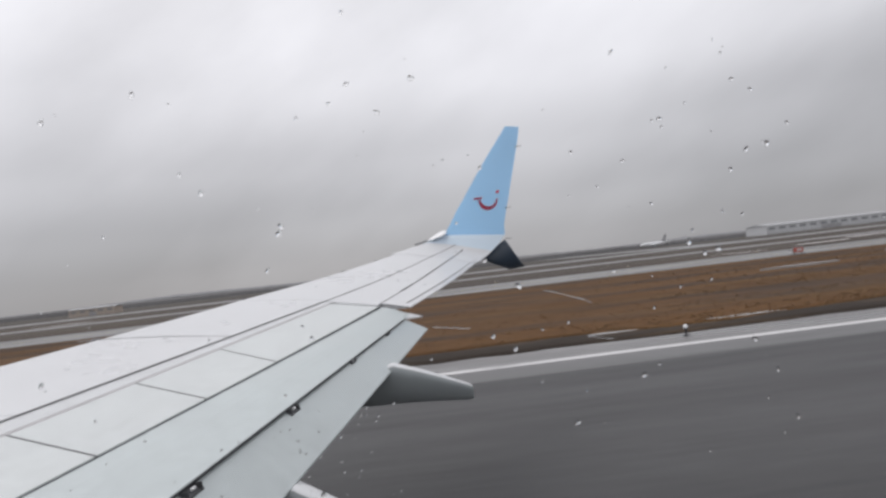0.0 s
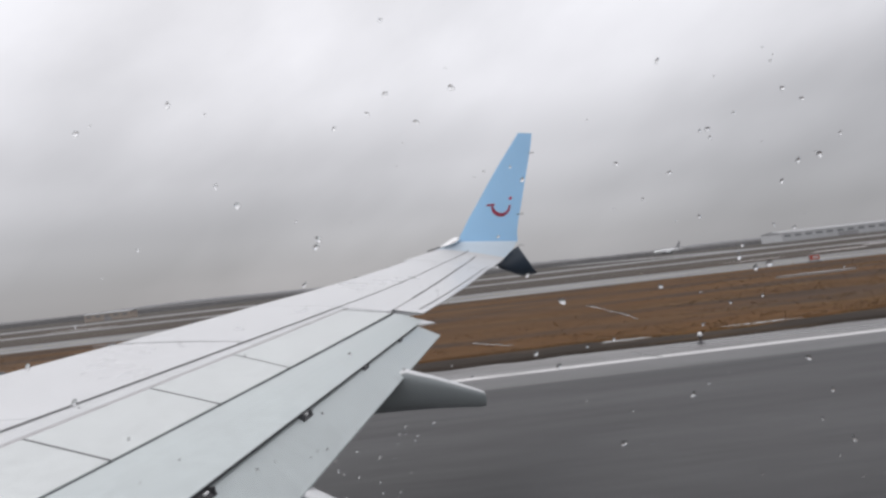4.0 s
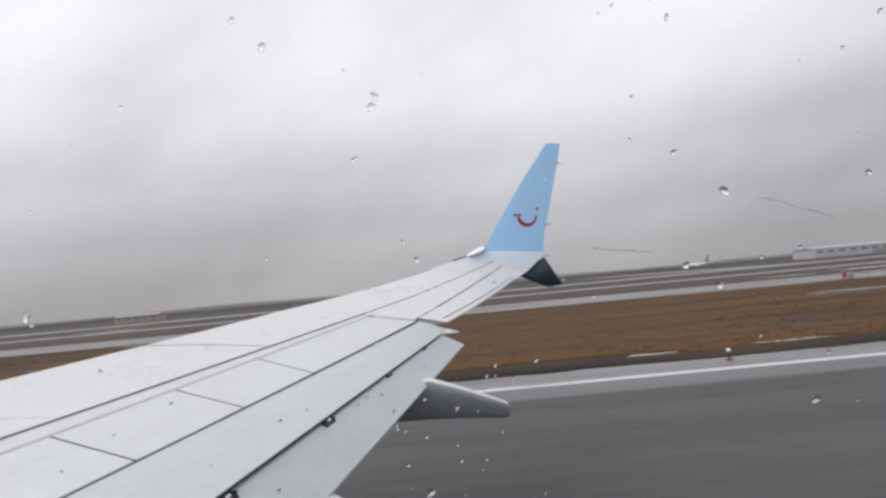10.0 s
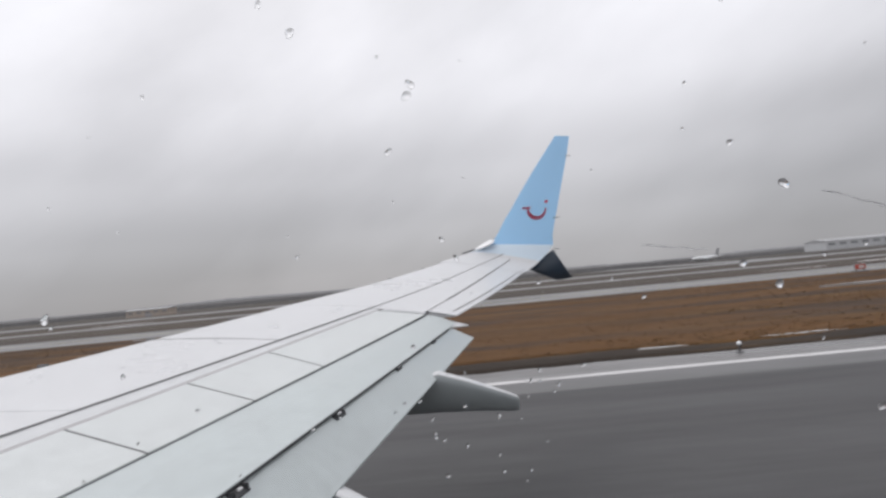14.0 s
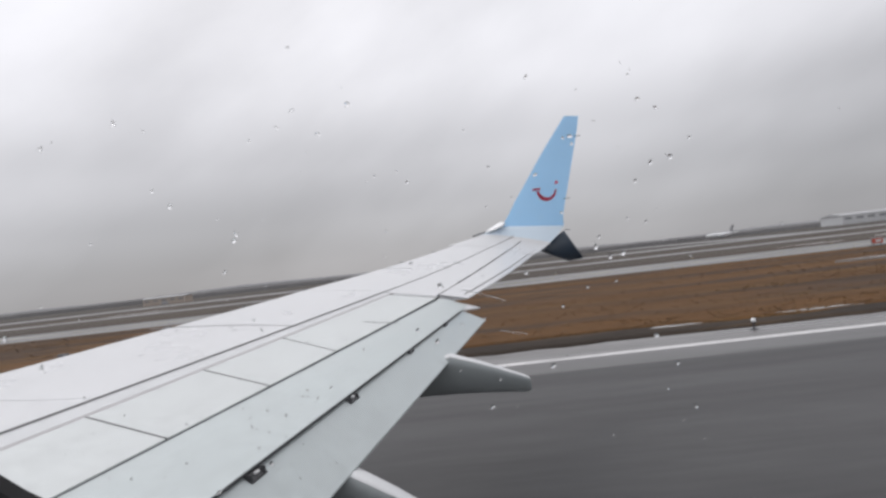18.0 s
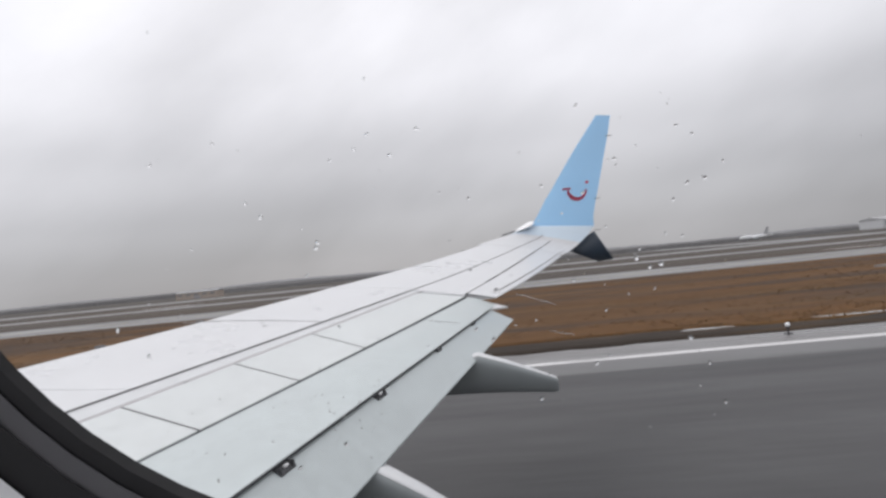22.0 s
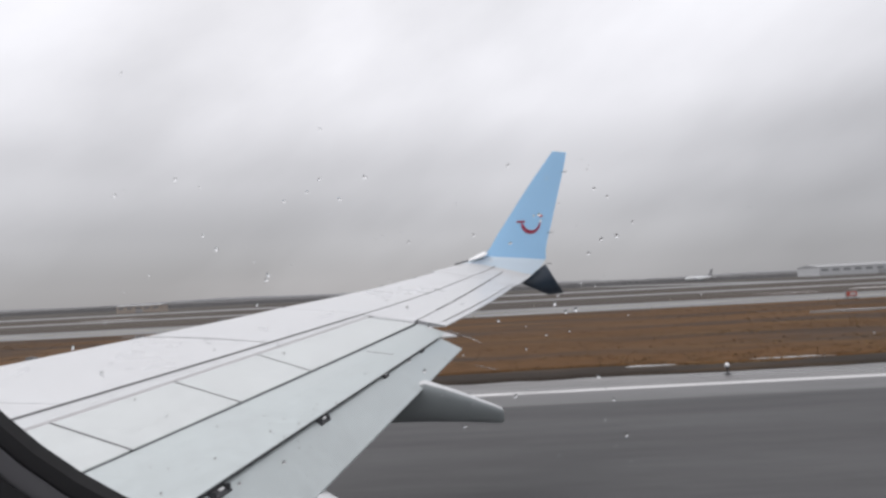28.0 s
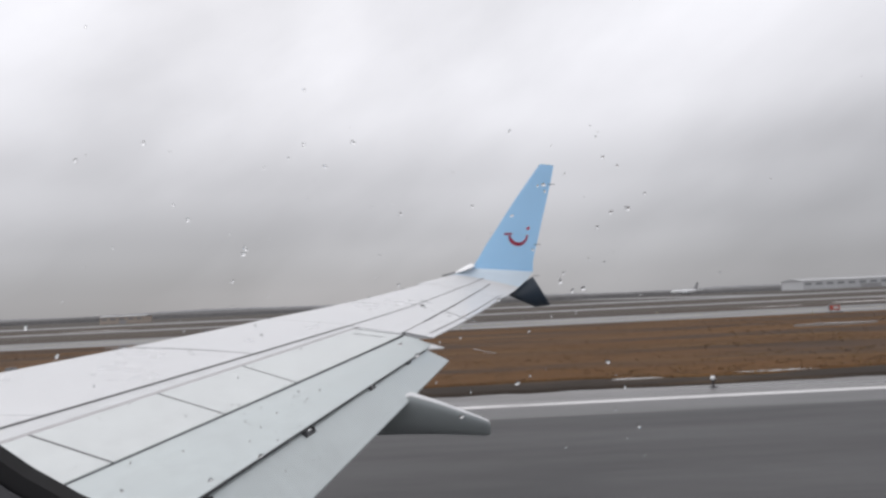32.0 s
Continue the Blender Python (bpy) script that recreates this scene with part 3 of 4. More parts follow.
for x in (4.70, 6.30, 7.96, 9.40):
    k = 1.0 if x < 7 else 0.75
    u = (x - 0.1) / 10.28

    def bracket_top(p, q):
        return aft_flap(u + (p - 0.5) * 0.0165 * k, lerp(0.10, 0.10 + 0.13 * k, q)) + Vector((0, 0, 0.014))
    bm = slab(bracket_top, 2, 2, 0.05)
    for p in (0.04, 0.96):          # raised cheeks either side of the pin
        a, b = bracket_top(p, 0.05), bracket_top(p, 0.95)
        box(bm, a.x - 0.012, b.y, b.z - 0.02, a.x + 0.012, a.y, a.z + 0.006, 0.004)
    part("flap_bracket", bm, STEEL, wing, "dark steel hinge bracket between the flap segments")
    a, b = bracket_top(0.40, 0.55), bracket_top(0.68, 0.55)
    bm = bmesh.new()
    tube(bm, a + Vector((0, 0, 0.008)), b + Vector((0, 0, 0.008)), 0.011 * k, 0.011 * k, 10)
    part("hinge_pin", bm, LAMP_WHITE, airliner, "pale hinge pin of a flap bracket", smooth=True)


# thin fairing that closes the outer end of the main flap
def flap_end(u, v):
    root = Vector((10.52, 0.36, -0.330)).lerp(Vector((10.38, 0.035, -0.525)), v)
    tip = Vector((10.60, 0.20, -0.385)).lerp(Vector((10.75, -0.225, -0.538)), v)
    return root.lerp(tip, u)


part("flap_end_fairing", slab(flap_end, 3, 6, 0.02), WING_WHITE, wing, "white thin fairing at the flap's outer end")

# flap track fairings: tapered canoes with a blunt, cut tail
SECS = [(2.3, -1.16, 0.10, 0.10), (1.8, -1.12, 0.34, 0.30), (1.2, -1.08, 0.40, 0.36), (0.6, -1.00, 0.40, 0.45), (0.25, -0.955, 0.38, 0.505),
        (-0.1, -1.085, 0.33, 0.395), (-0.4, -1.215, 0.27, 0.29), (-0.62, -1.312, 0.21, 0.215), (-0.69, -1.350, 0.16, 0.170), (-0.705, -1.372, 0.12, 0.125)]
INNER = pose(5.45, 0.577, -0.538, 12, 0, 0)


def fairing_mesh():
    bm = bmesh.new()
    rows = []
    for y, top, w, h in SECS:
        ring = []
        for i in range(24):
            a = i * math.tau / 24
            ca, sa = math.cos(a), math.sin(a)
            f = 0.5 + 0.5 * math.copysign(abs(sa) ** 0.75, sa)
            ring.append(bm.verts.new((w / 2 * (0.22 + 0.78 * f ** 0.7) * math.copysign(abs(ca) ** 0.55, ca), y, top - h + h * f)))
        rows.append(ring)
    grid_faces(bm, rows, close_u=True)
    bm.faces.new(rows[0])
    bm.faces.new(rows[-1][::-1])
    return bm


def fairing_highlight():
    """A fairing's sky highlight as a white sheet, laid 4 mm over the body's top."""
    bm = bmesh.new()
    rows = []
    for y, top, w, h in SECS[2:-1]:
        ring = []
        for i in range(9):
            a = math.radians(58 + 64 * i / 8)
            ca, sa = math.cos(a), math.sin(a)
            f = 0.5 + 0.5 * sa ** 0.75
            ring.append(bm.verts.new(((w / 2 * (0.22 + 0.78 * f ** 0.7)) * math.copysign(abs(ca) ** 0.55, ca), y, top - h + h * f + 0.004)))
        rows.append(ring)
    grid_faces(bm, rows)
    return bm


fa = part("flap_track_fairing", fairing_mesh(), FAIRING, wing, "canoe-shaped flap track fairing, side shade put into its grey", smooth=True)
fa.location = (8.5, 0, 0)
fb = new("flap_track_fairing", fa.data)
fb.parent = wing
fb.matrix_local = INNER
fb["label"] = "canoe-shaped flap track fairing, side shade put into its grey"
# White sheets stand in for the light along the fairing tops.
ridge = part("fairing_highlight", fairing_highlight(), WING_WHITE, airliner, "white highlight laid along the top of a flap track fairing", smooth=True)
ridge.location = (8.5, 0, 0)
ridge2 = new("fairing_highlight", ridge.data)
ridge2.parent = airliner
ridge2.matrix_local = INNER

# winglet: blended foot, blue blade, dark lower blade
BLADE_ROWS = [(0.0, (16.20, -1.09, 1.03), (16.30, -2.58, 0.88)), (0.12, (16.27, -1.28, 1.29), (16.34, -2.60, 1.12)),
              (0.24, (16.35, -1.48, 1.60), (16.41, -2.69, 1.43)), (0.35, (16.43, -1.69, 1.88), (16.49, -2.80, 1.74)),
              (0.55, (16.57, -2.06, 2.40), (16.61, -2.96, 2.24)), (0.71, (16.69, -2.40, 2.86), (16.72, -3.12, 2.73)),
              (0.88, (16.82, -2.77, 3.33), (16.85, -3.29, 3.25)), (1.0, (16.91, -3.03, 3.66), (16.94, -3.39, 3.62))]


def crisp(bm, rows, *columns):
    """Keeps the edges along these columns of a lofted shape sharp."""
    for a, b in zip(rows, rows[1:]):
        for c in columns:
            e = bm.edges.get((a[c], b[c]))
            if e:
                e.smooth = False


def foil_ring(bm, le, te, normal, t, n=9):
    le, te = Vector(le), Vector(te)
    ring = []
    for k in range(n):
        s = k / (n - 1)
        ring.append(bm.verts.new(le.lerp(te, s) + normal * t * (s ** 0.5) * (1 - s) * 2))
    for k in range(n - 2, 0, -1):
        s = k / (n - 1)
        ring.append(bm.verts.new(le.lerp(te, s) - normal * t * (s ** 0.5) * (1 - s) * 2))
    return ring


WN = Vector((-0.97, 0.0, 0.25))
bm = bmesh.new()
rows = [foil_ring(bm, a, b, WN, 0.030 - 0.018 * v) for v, a, b in BLADE_ROWS]
grid_faces(bm, rows, close_u=True)
crisp(bm, rows, 0, 8)
tip_cap = [bm.verts.new(v.co) for v in rows[-1]]
bm.faces.new(tip_cap[::-1])
winglet = part("winglet", bm, BLUE, airliner, "tall sky-blue winglet blade", smooth=True)

foot = [((15.30, 0.2385, 0.685), (15.30, -1.6415, 0.2475), Vector((0, 0, 1))),
        ((15.62, -0.06, 0.755), (15.62, -1.84, 0.315), Vector((-0.12, 0, 1))),
        ((15.90, -0.42, 0.845), (15.92, -2.08, 0.44), Vector((-0.35, 0, 0.9))),
        ((16.08, -0.72, 0.93), (16.14, -2.40, 0.68), Vector((-0.6, 0, 0.75))),
        ((16.20, -1.09, 1.03), (16.30, -2.58, 0.88), WN)]


def foot_top(q, s):
    """A point of the tip's upper skin: q counts the sections outwards, s runs from leading to trailing edge."""
    i0 = min(int(q), 3)
    (a0, b0, n0), (a1, b1, n1) = foot[i0], foot[i0 + 1]
    le, te = Vector(a0).lerp(Vector(a1), q - i0), Vector(b0).lerp(Vector(b1), q - i0)
    bulge = lerp(0.44 * (s - s ** 1.35) + 0.008, 0.17 * s ** 0.5 * (1 - s), min(1.0, q * 0.8))
    return le.lerp(te, s) + n0.lerp(n1, q - i0) * bulge


def foot_ring(bm, q, n=11):
    up = [foot_top(q, k / (n - 1)) for k in range(n)]
    low = [up[0].lerp(up[-1], k / (n - 1)) - Vector((0, 0, 0.16 * (k / (n - 1)) ** 0.5 * (1 - k / (n - 1)))) for k in range(n - 2, 0, -1)]
    return [bm.verts.new(p) for p in up + low]


bm = bmesh.new()
rows = [foot_ring(bm, q) for q in (0, 0.4, 0.8, 1.2, 1.6, 2.0, 2.3)]
grid_faces(bm, rows, close_u=True)
crisp(bm, rows, 0, 10)
part("tip_fairing", bm, WING_WHITE, airliner, "white outer end of the wing", smooth=True)
bm = bmesh.new()
rows = [foot_ring(bm, q) for q in (2.3, 2.65, 3.0, 3.5)] + [foil_ring(bm, foot[4][0], foot[4][1], WN, 0.030, 11)]
grid_faces(bm, rows, close_u=True)
crisp(bm, rows, 0, 10)
part("winglet_foot", bm, PALE_BLUE, airliner, "pale curved blend between wing and winglet", smooth=True)


for s0, s1, far, m0, w0 in ((0.484, 0.47, 2.4, GROOVE, 0.030), (0.711, 0.65, 1.9, SEAL, 0.028), (0.952, 0.945, 1.1, FAINT, 0.025)):
    part("tip_joint", strip([foot_top(far * k / 10, lerp(s0, s1, k / 10)) + Vector((0, 0, -0.002)) for k in range(11)], w0, 0.006), m0, airliner)

bm = bmesh.new()
rows = [foil_ring(bm, (16.15, -1.88, 0.36), (16.24, -2.56, 0.76), Vector((-1, 0, -0.2)), 0.05),
        foil_ring(bm, (16.34, -2.33, 0.15), (16.38, -2.78, 0.40), Vector((-1, 0, -0.2)), 0.04),
        foil_ring(bm, (16.46, -2.60, 0.02), (16.48, -2.99, 0.045), Vector((-1, 0, -0.2)), 0.02)]
grid_faces(bm, rows, close_u=True)
crisp(bm, rows, 0, 8)
bm.faces.new(rows[0])
bm.faces.new(rows[-1][::-1])
part("lower_winglet", bm, NAVY, airliner, "dark navy lower winglet blade", smooth=True)

# red curved mark on the blade's inner face
def on_blade(v, s, off):
    for (v0, a0, b0), (v1, a1, b1) in zip(BLADE_ROWS, BLADE_ROWS[1:]):
        if v <= v1:
            t = (v - v0) / (v1 - v0)
            le, te = Vector(a0).lerp(Vector(a1), t), Vector(b0).lerp(Vector(b1), t)
            break
    th = (0.030 - 0.018 * v) * s ** 0.5 * (1 - s) * 2
    return le.lerp(te, s) + WN * (th + off)


def mark(points, width):
    """A flat ribbon on the blade through (v, s) points."""
    bm = bmesh.new()
    rows = []
    for k, (v, s) in enumerate(points):
        v2, s2 = points[min(k + 1, len(points) - 1)]
        v1, s1 = points[max(k - 1, 0)]
        d = Vector(((s2 - s1) * 1.15, (v2 - v1) * 2.7)).normalized()
        w = width[k] if isinstance(width, list) else width
        dv, ds = d.x * w / 2.7, -d.y * w / 1.15
        rows.append([bm.verts.new(on_blade(v + dv, s + ds, 0.006)), bm.verts.new(on_blade(v - dv, s - ds, 0.006))])
    grid_faces(bm, rows)
    bmesh.ops.solidify(bm, geom=bm.faces[:], thickness=0.003)
    return bm


arc = []
for k in range(17):
    a = math.radians(186 + 158 * k / 16)
    v = 0.368 + 0.018 * math.cos(a) + 0.098 * math.sin(a)
    arc.append((v, 0.535 + 0.205 * math.cos(a) + 1.15 * (0.368 - v)))
part("red_mark", mark(arc, [0.022 + 0.022 * math.sin(math.pi * min(1, k / 15)) for k in range(17)]), RED, winglet, "red curved line painted on the winglet")
part("red_mark", mark([(0.349, 0.235), (0.357, 0.405)], 0.026), RED, winglet, "short red bar painted on the winglet")
bm = bmesh.new()
ctr = [(0.424 + 0.016 * math.sin(i * math.tau / 12), 0.715 + 0.042 * math.cos(i * math.tau / 12)) for i in range(12)]
bm.faces.new([bm.verts.new(on_blade(v, s, 0.006)) for v, s in ctr])
bmesh.ops.solidify(bm, geom=bm.faces[:], thickness=0.003)
part("red_dot", bm, RED, winglet, "red dot painted on the winglet")

# static wicks on the trailing edges
for v, ln in ((0.83, 0.13), (0.28, 0.13)):
    bm = bmesh.new()
    p = on_blade(v, 0.985, 0)
    tube(bm, p + Vector((0, 0.04, 0)), p + Vector((0, -ln, 0.0)), 0.012, 0.006)
    part("static_wick", bm, STEEL, winglet)
for x in (16.30, 16.45):
    bm = bmesh.new()
    p = Vector((x, -2.60, 0.78)) if x < 16.4 else Vector((x, -2.95, 0.10))
    tube(bm, p, p + Vector((0, -0.13, -0.01)), 0.010, 0.005)
    part("static_wick", bm, STEEL, airliner)

# white light housing at the leading edge of the foot, and the dark lens ahead of it
bm = bmesh.new()
rows = []
for x, y, z, h, w in ((16.03, -0.68, 0.945, 0.008, 0.03), (16.05, -0.80, 0.985, 0.020, 0.11), (16.08, -0.95, 1.040, 0.030, 0.16), (16.11, -1.07, 1.085, 0.034, 0.17), (16.14, -1.16, 1.105, 0.020, 0.10)):
    rows.append([bm.verts.new((x + w * math.cos(i * math.tau / 14), y, z + h * math.sin(i * math.tau / 14) + 0.35 * w * math.cos(i * math.tau / 14))) for i in range(14)])
grid_faces(bm, rows, close_u=True)
bm.faces.new(rows[0])
bm.faces.new(rows[-1][::-1])
part("tip_light_housing", bm, LAMP_WHITE, airliner, "white wing tip light housing", smooth=True)
bm = bmesh.new()
tube(bm, (15.86, -0.36, 0.865), (16.02, -0.67, 0.94), 0.018, 0.016, 10)
part("tip_light_lens", bm, GROOVE, airliner, "dark lens ahead of the wing tip light housing", smooth=True)

# ---------------------------------------------------------------- cabin wall and window
CY, CZ, CR = -0.0205, 0.1065, 0.1206     # the arc of the opening's lower forward corner
CY2, CZ2 = -0.125, 0.29


def outline(off, n=14):
    """The window's rounded outline, grown by off: (y, z) points."""
    r = CR + off
    pts = []
    for cy, cz, a0, a1 in ((CY, CZ2, 0, 90), (CY2, CZ2, 90, 180), (CY2, CZ - 0.035, 180, 288.4), (CY, CZ, 288.4, 360)):
        for i in range(n + 1):
            a = math.radians(lerp(a0, a1, i / n))
            pts.append((cy + r * math.cos(a), cz + r * math.sin(a)))
    return pts


def ring_part(name, mat, off0, off1, x0, x1, label, parent):
    """A frame of the window between two outlines, from x0 (cabin side) to x1, with softened inner edge."""
    bm = bmesh.new()
    b = 0.25 * (x1 - x0)
    prof = [(off0 + 0.6 * (x1 - x0), x1), (off0, x0 + b), (off0 + b * 0.6, x0), (off1, x0), (off1, x1)]
    rows = [[bm.verts.new((x, y, z)) for y, z in outline(o)] for o, x in prof]
    grid_faces(bm, rows + [rows[0]], close_u=True)
    return part(name, bm, mat, parent, label, smooth=False)


window = new("cabin_window")
window.parent = airliner
window["label"] = "rounded cabin window with dark rubber gasket"
ring_part("outer_gasket", GASKET, 0.0, 0.012, 0.1694, 0.178, "black rubber gasket", window)
ring_part("retainer_ring", GASKET_GREY, 0.0045, 0.0120, 0.1686, 0.1694, "dark grey retainer ring", window)
ring_part("inner_gasket", GASKET, 0.0085, 0.0190, 0.1678, 0.1686, "black rubber gasket", window)
bm = bmesh.new()
outer = [bm.verts.new((0.1735, y, z)) for y, z in outline(0.003)]
inner = [bm.verts.new((0.1715, y, z)) for y, z in outline(0.003)]
bm.faces.new(outer)
bm.faces.new(inner[::-1])
grid_faces(bm, [outer, inner], close_u=True)
pane = part("pane", bm, PANE, window, "clear acrylic pane")
pane.visible_shadow = False

# cabin side panel with the opening cut through it
bm = bmesh.new()
hole = outline(0.0160, 14)
n = len(hole)


def rim(k, half_y, half_z, cy, cz):
    y, z = hole[k]
    dy, dz = y - (CY + CY2) / 2, z - (CZ + CZ2) / 2
    f = min(half_y / max(abs(dy), 1e-6), half_z / max(abs(dz), 1e-6))
    return cy + dy * f, cz + dz * f


near_in = [bm.verts.new((0.1668, y, z)) for y, z in hole]
near_mid = [bm.verts.new((0.158, y, z)) for y, z in outline(0.036, 14)]
near_out = [bm.verts.new((0.150, *rim(k, 0.55, 0.38, -0.03, 0.19))) for k in range(n)]
far_in = [bm.verts.new((0.1686, y, z)) for y, z in outline(0.0191, 14)]
far_out = [bm.verts.new((0.1686, *rim(k, 0.55, 0.38, -0.03, 0.19))) for k in range(n)]
grid_faces(bm, [far_out, far_in, near_in, near_mid, near_out, far_out], close_u=True)
part("side_panel", bm, PANEL, airliner, "light grey plastic cabin side panel", smooth=False)
bm = bmesh.new()
hole2 = outline(0.0121, 14)
a0 = [bm.verts.new((0.170, y, z)) for y, z in hole2]
a1 = [bm.verts.new((0.187, y, z)) for y, z in hole2]
b0 = [bm.verts.new((0.170, *rim(k, 0.47, 0.45, -0.03, 0.19))) for k in range(n)]
b1 = [bm.verts.new((0.187, *rim(k, 0.47, 0.45, -0.03, 0.19))) for k in range(n)]
grid_faces(bm, [a0, a1, b1, b0, a0], close_u=True)
part("window_surround", bm, FUSELAGE, airliner, "white painted skin round the window", smooth=False)


# right-hand half of the fuselage, with a gap behind the window surround
def hull_x(z):
    return -1.70 + 1.884 * max(0.0, 1 - abs((z - 0.05) / 1.95) ** 2.8) ** (1 / 2.8)


ZS = [0.05 - 1.95 * math.cos(math.radians(a)) for a in range(0, 181, 9)]
ZS = sorted([z for z in ZS if not -0.4 < z < 0.75] + [-0.25, 0.05, 0.33, 0.62])
YS = [-10, -8, -6, -4, -2, -0.45, 0.40, 2, 4, 6, 8, 10, 13]
bm = bmesh.new()
outer_v = [[bm.verts.new((hull_x(z), y, z)) for z in ZS] for y in YS]
inner_v = [[bm.verts.new((min(hull_x(z), hull_x(z) * 1.0) - 0.02, y, z)) for z in ZS] for y in YS]
for i in range(len(YS) - 1):
    for k in range(len(ZS) - 1):
        if YS[i] == -0.45 and -0.26 < ZS[k] < 0.6:
            continue
        bm.faces.new((outer_v[i][k], outer_v[i + 1][k], outer_v[i + 1][k + 1], outer_v[i][k + 1]))
        bm.faces.new((inner_v[i][k + 1], inner_v[i + 1][k + 1], inner_v[i + 1][k], inner_v[i][k]))
for i in (0, len(YS) - 1):
    for k in range(len(ZS) - 1):
        bm.faces.new((outer_v[i][k], outer_v[i][k + 1], inner_v[i][k + 1], inner_v[i][k]))
part("fuselage", bm, FUSELAGE, airliner, "white painted fuselage side", smooth=True)


def wheel(cx, cy, cz, r, w):
    bm = bmesh.new()
    rows = []
    for dx, rr in ((-w / 2, 0.55 * r), (-w / 2, 0.86 * r), (-w * 0.3, r), (w * 0.3, r), (w / 2, 0.86 * r), (w / 2, 0.55 * r)):
        rows.append([bm.verts.new((cx + dx, cy + rr * math.cos(i * math.tau / 24), cz + rr * math.sin(i * math.tau / 24))) for i in range(24)])
    grid_faces(bm, rows, close_u=True)
    bm.faces.new(rows[0])
    bm.faces.new(rows[-1][::-1])
    part("wheel", bm, GASKET, airliner, "black tyre", smooth=False)


bm = bmesh.new()
tube(bm, (1.1, 4.2, -1.5), (1.1, 4.0, -3.17), 0.13, 0.10, 12)
tube(bm, (0.65, 4.0, -3.145), (1.55, 4.0, -3.145), 0.07, 0.07, 10)
part("main_gear_leg", bm, STEEL, airliner)
wheel(0.68, 4.0, -3.164, 0.55, 0.36)
wheel(1.52, 4.0, -3.153, 0.55, 0.36)
bm = bmesh.new()
tube(bm, (-1.70, 12.2, -1.8), (-1.70, 12.2, -3.35), 0.10, 0.08, 12)
tube(bm, (-2.0, 12.2, -3.347), (-1.4, 12.2, -3.347), 0.05, 0.05, 10)
part("nose_gear_leg", bm, STEEL, airliner)
wheel(-1.93, 12.2, -3.350, 0.34, 0.2)
wheel(-1.47, 12.2, -3.344, 0.34, 0.2)

# raindrops on the outside of the pane
rnd = random.Random(7)
bm = bmesh.new()
for n in range(182):
    y, z = (rnd.uniform(-0.078, 0.048), rnd.uniform(0.0, 0.072)) if n < 116 else (rnd.uniform(-0.16, 0.095), rnd.uniform(-0.005, 0.16))
    r = rnd.choice((0.00012, 0.00014, 0.00017, 0.00020, 0.00023, 0.00027, 0.00034, 0.00044)) if n % 24 else rnd.uniform(0.00042, 0.0005)
    if n >= 150:        # a spatter of small drops low on the pane
        y, z, r = rnd.gauss(0.003, 0.0055), rnd.gauss(0.0115, 0.0045), rnd.uniform(0.00009, 0.0002)
    tall, lean, turn = rnd.uniform(0.9, 1.3), rnd.uniform(-0.5, 0.2), rnd.uniform(0, 6)
    c = Vector((0.17352, y, z))
    rings = []
    for j in range(4):
        a = j / 4 * math.pi / 2
        ring = []
        for k in range(12):
            b = k * math.tau / 12
            e = 1 + 0.16 * math.sin(2 * b + turn) + 0.10 * math.sin(3 * b + 2 * turn)   # no drop is quite round
            h = tall * r * e * math.cos(a) * math.sin(b)
            ring.append(bm.verts.new(c + Vector((0.125 * r * math.sin(a), r * e * math.cos(a) * math.cos(b) + lean * h, h))))
        rings.append(ring)
    tip = bm.verts.new(c + Vector((0.125 * r, 0, 0)))
    grid_faces(bm, rings, close_u=True)
    for k in range(12):
        bm.faces.new((rings[-1][k], rings[-1][(k + 1) % 12], tip))
    bm.faces.new(rings[0][::-1])
for y, z, length, drop in ((-0.016, 0.0285, 0.0065, 0.0012), (-0.034, 0.0320, 0.0080, 0.0030), (-0.040, 0.0240, 0.0050, 0.0012)):
    rows = []                       # thin runs left behind by sliding drops
    for i in range(25):
        q = i / 24
        yy = y - length * q
        zz = z - drop * q ** 1.4 + 0.00007 * math.sin(7 * q + 40 * z) + 0.00015 * noise.noise((q * 9, y * 300, z * 90))
        w = 0.000085 * (0.6 + 0.8 * abs(noise.noise((q * 7, z * 200, 3.0)))) * min(1, 8 * q + 0.1, 8 * (1 - q) + 0.3)
        rows.append([bm.verts.new((0.17352, yy, zz - w)), bm.verts.new((0.17352 + 0.26 * w, yy, zz)), bm.verts.new((0.17352, yy, zz + w))])
    grid_faces(bm, rows, close_u=True)
    bm.faces.new(rows[0])
    bm.faces.new(rows[-1][::-1])
drops = thing("raindrops", bm, WATER, "small clear raindrops on the window pane", "raindrops", kind="stuff", smooth=True)
drops.matrix_world = AIR
drops.visible_shadow = False

# ---------------------------------------------------------------- far things
rnd = random.Random(3)


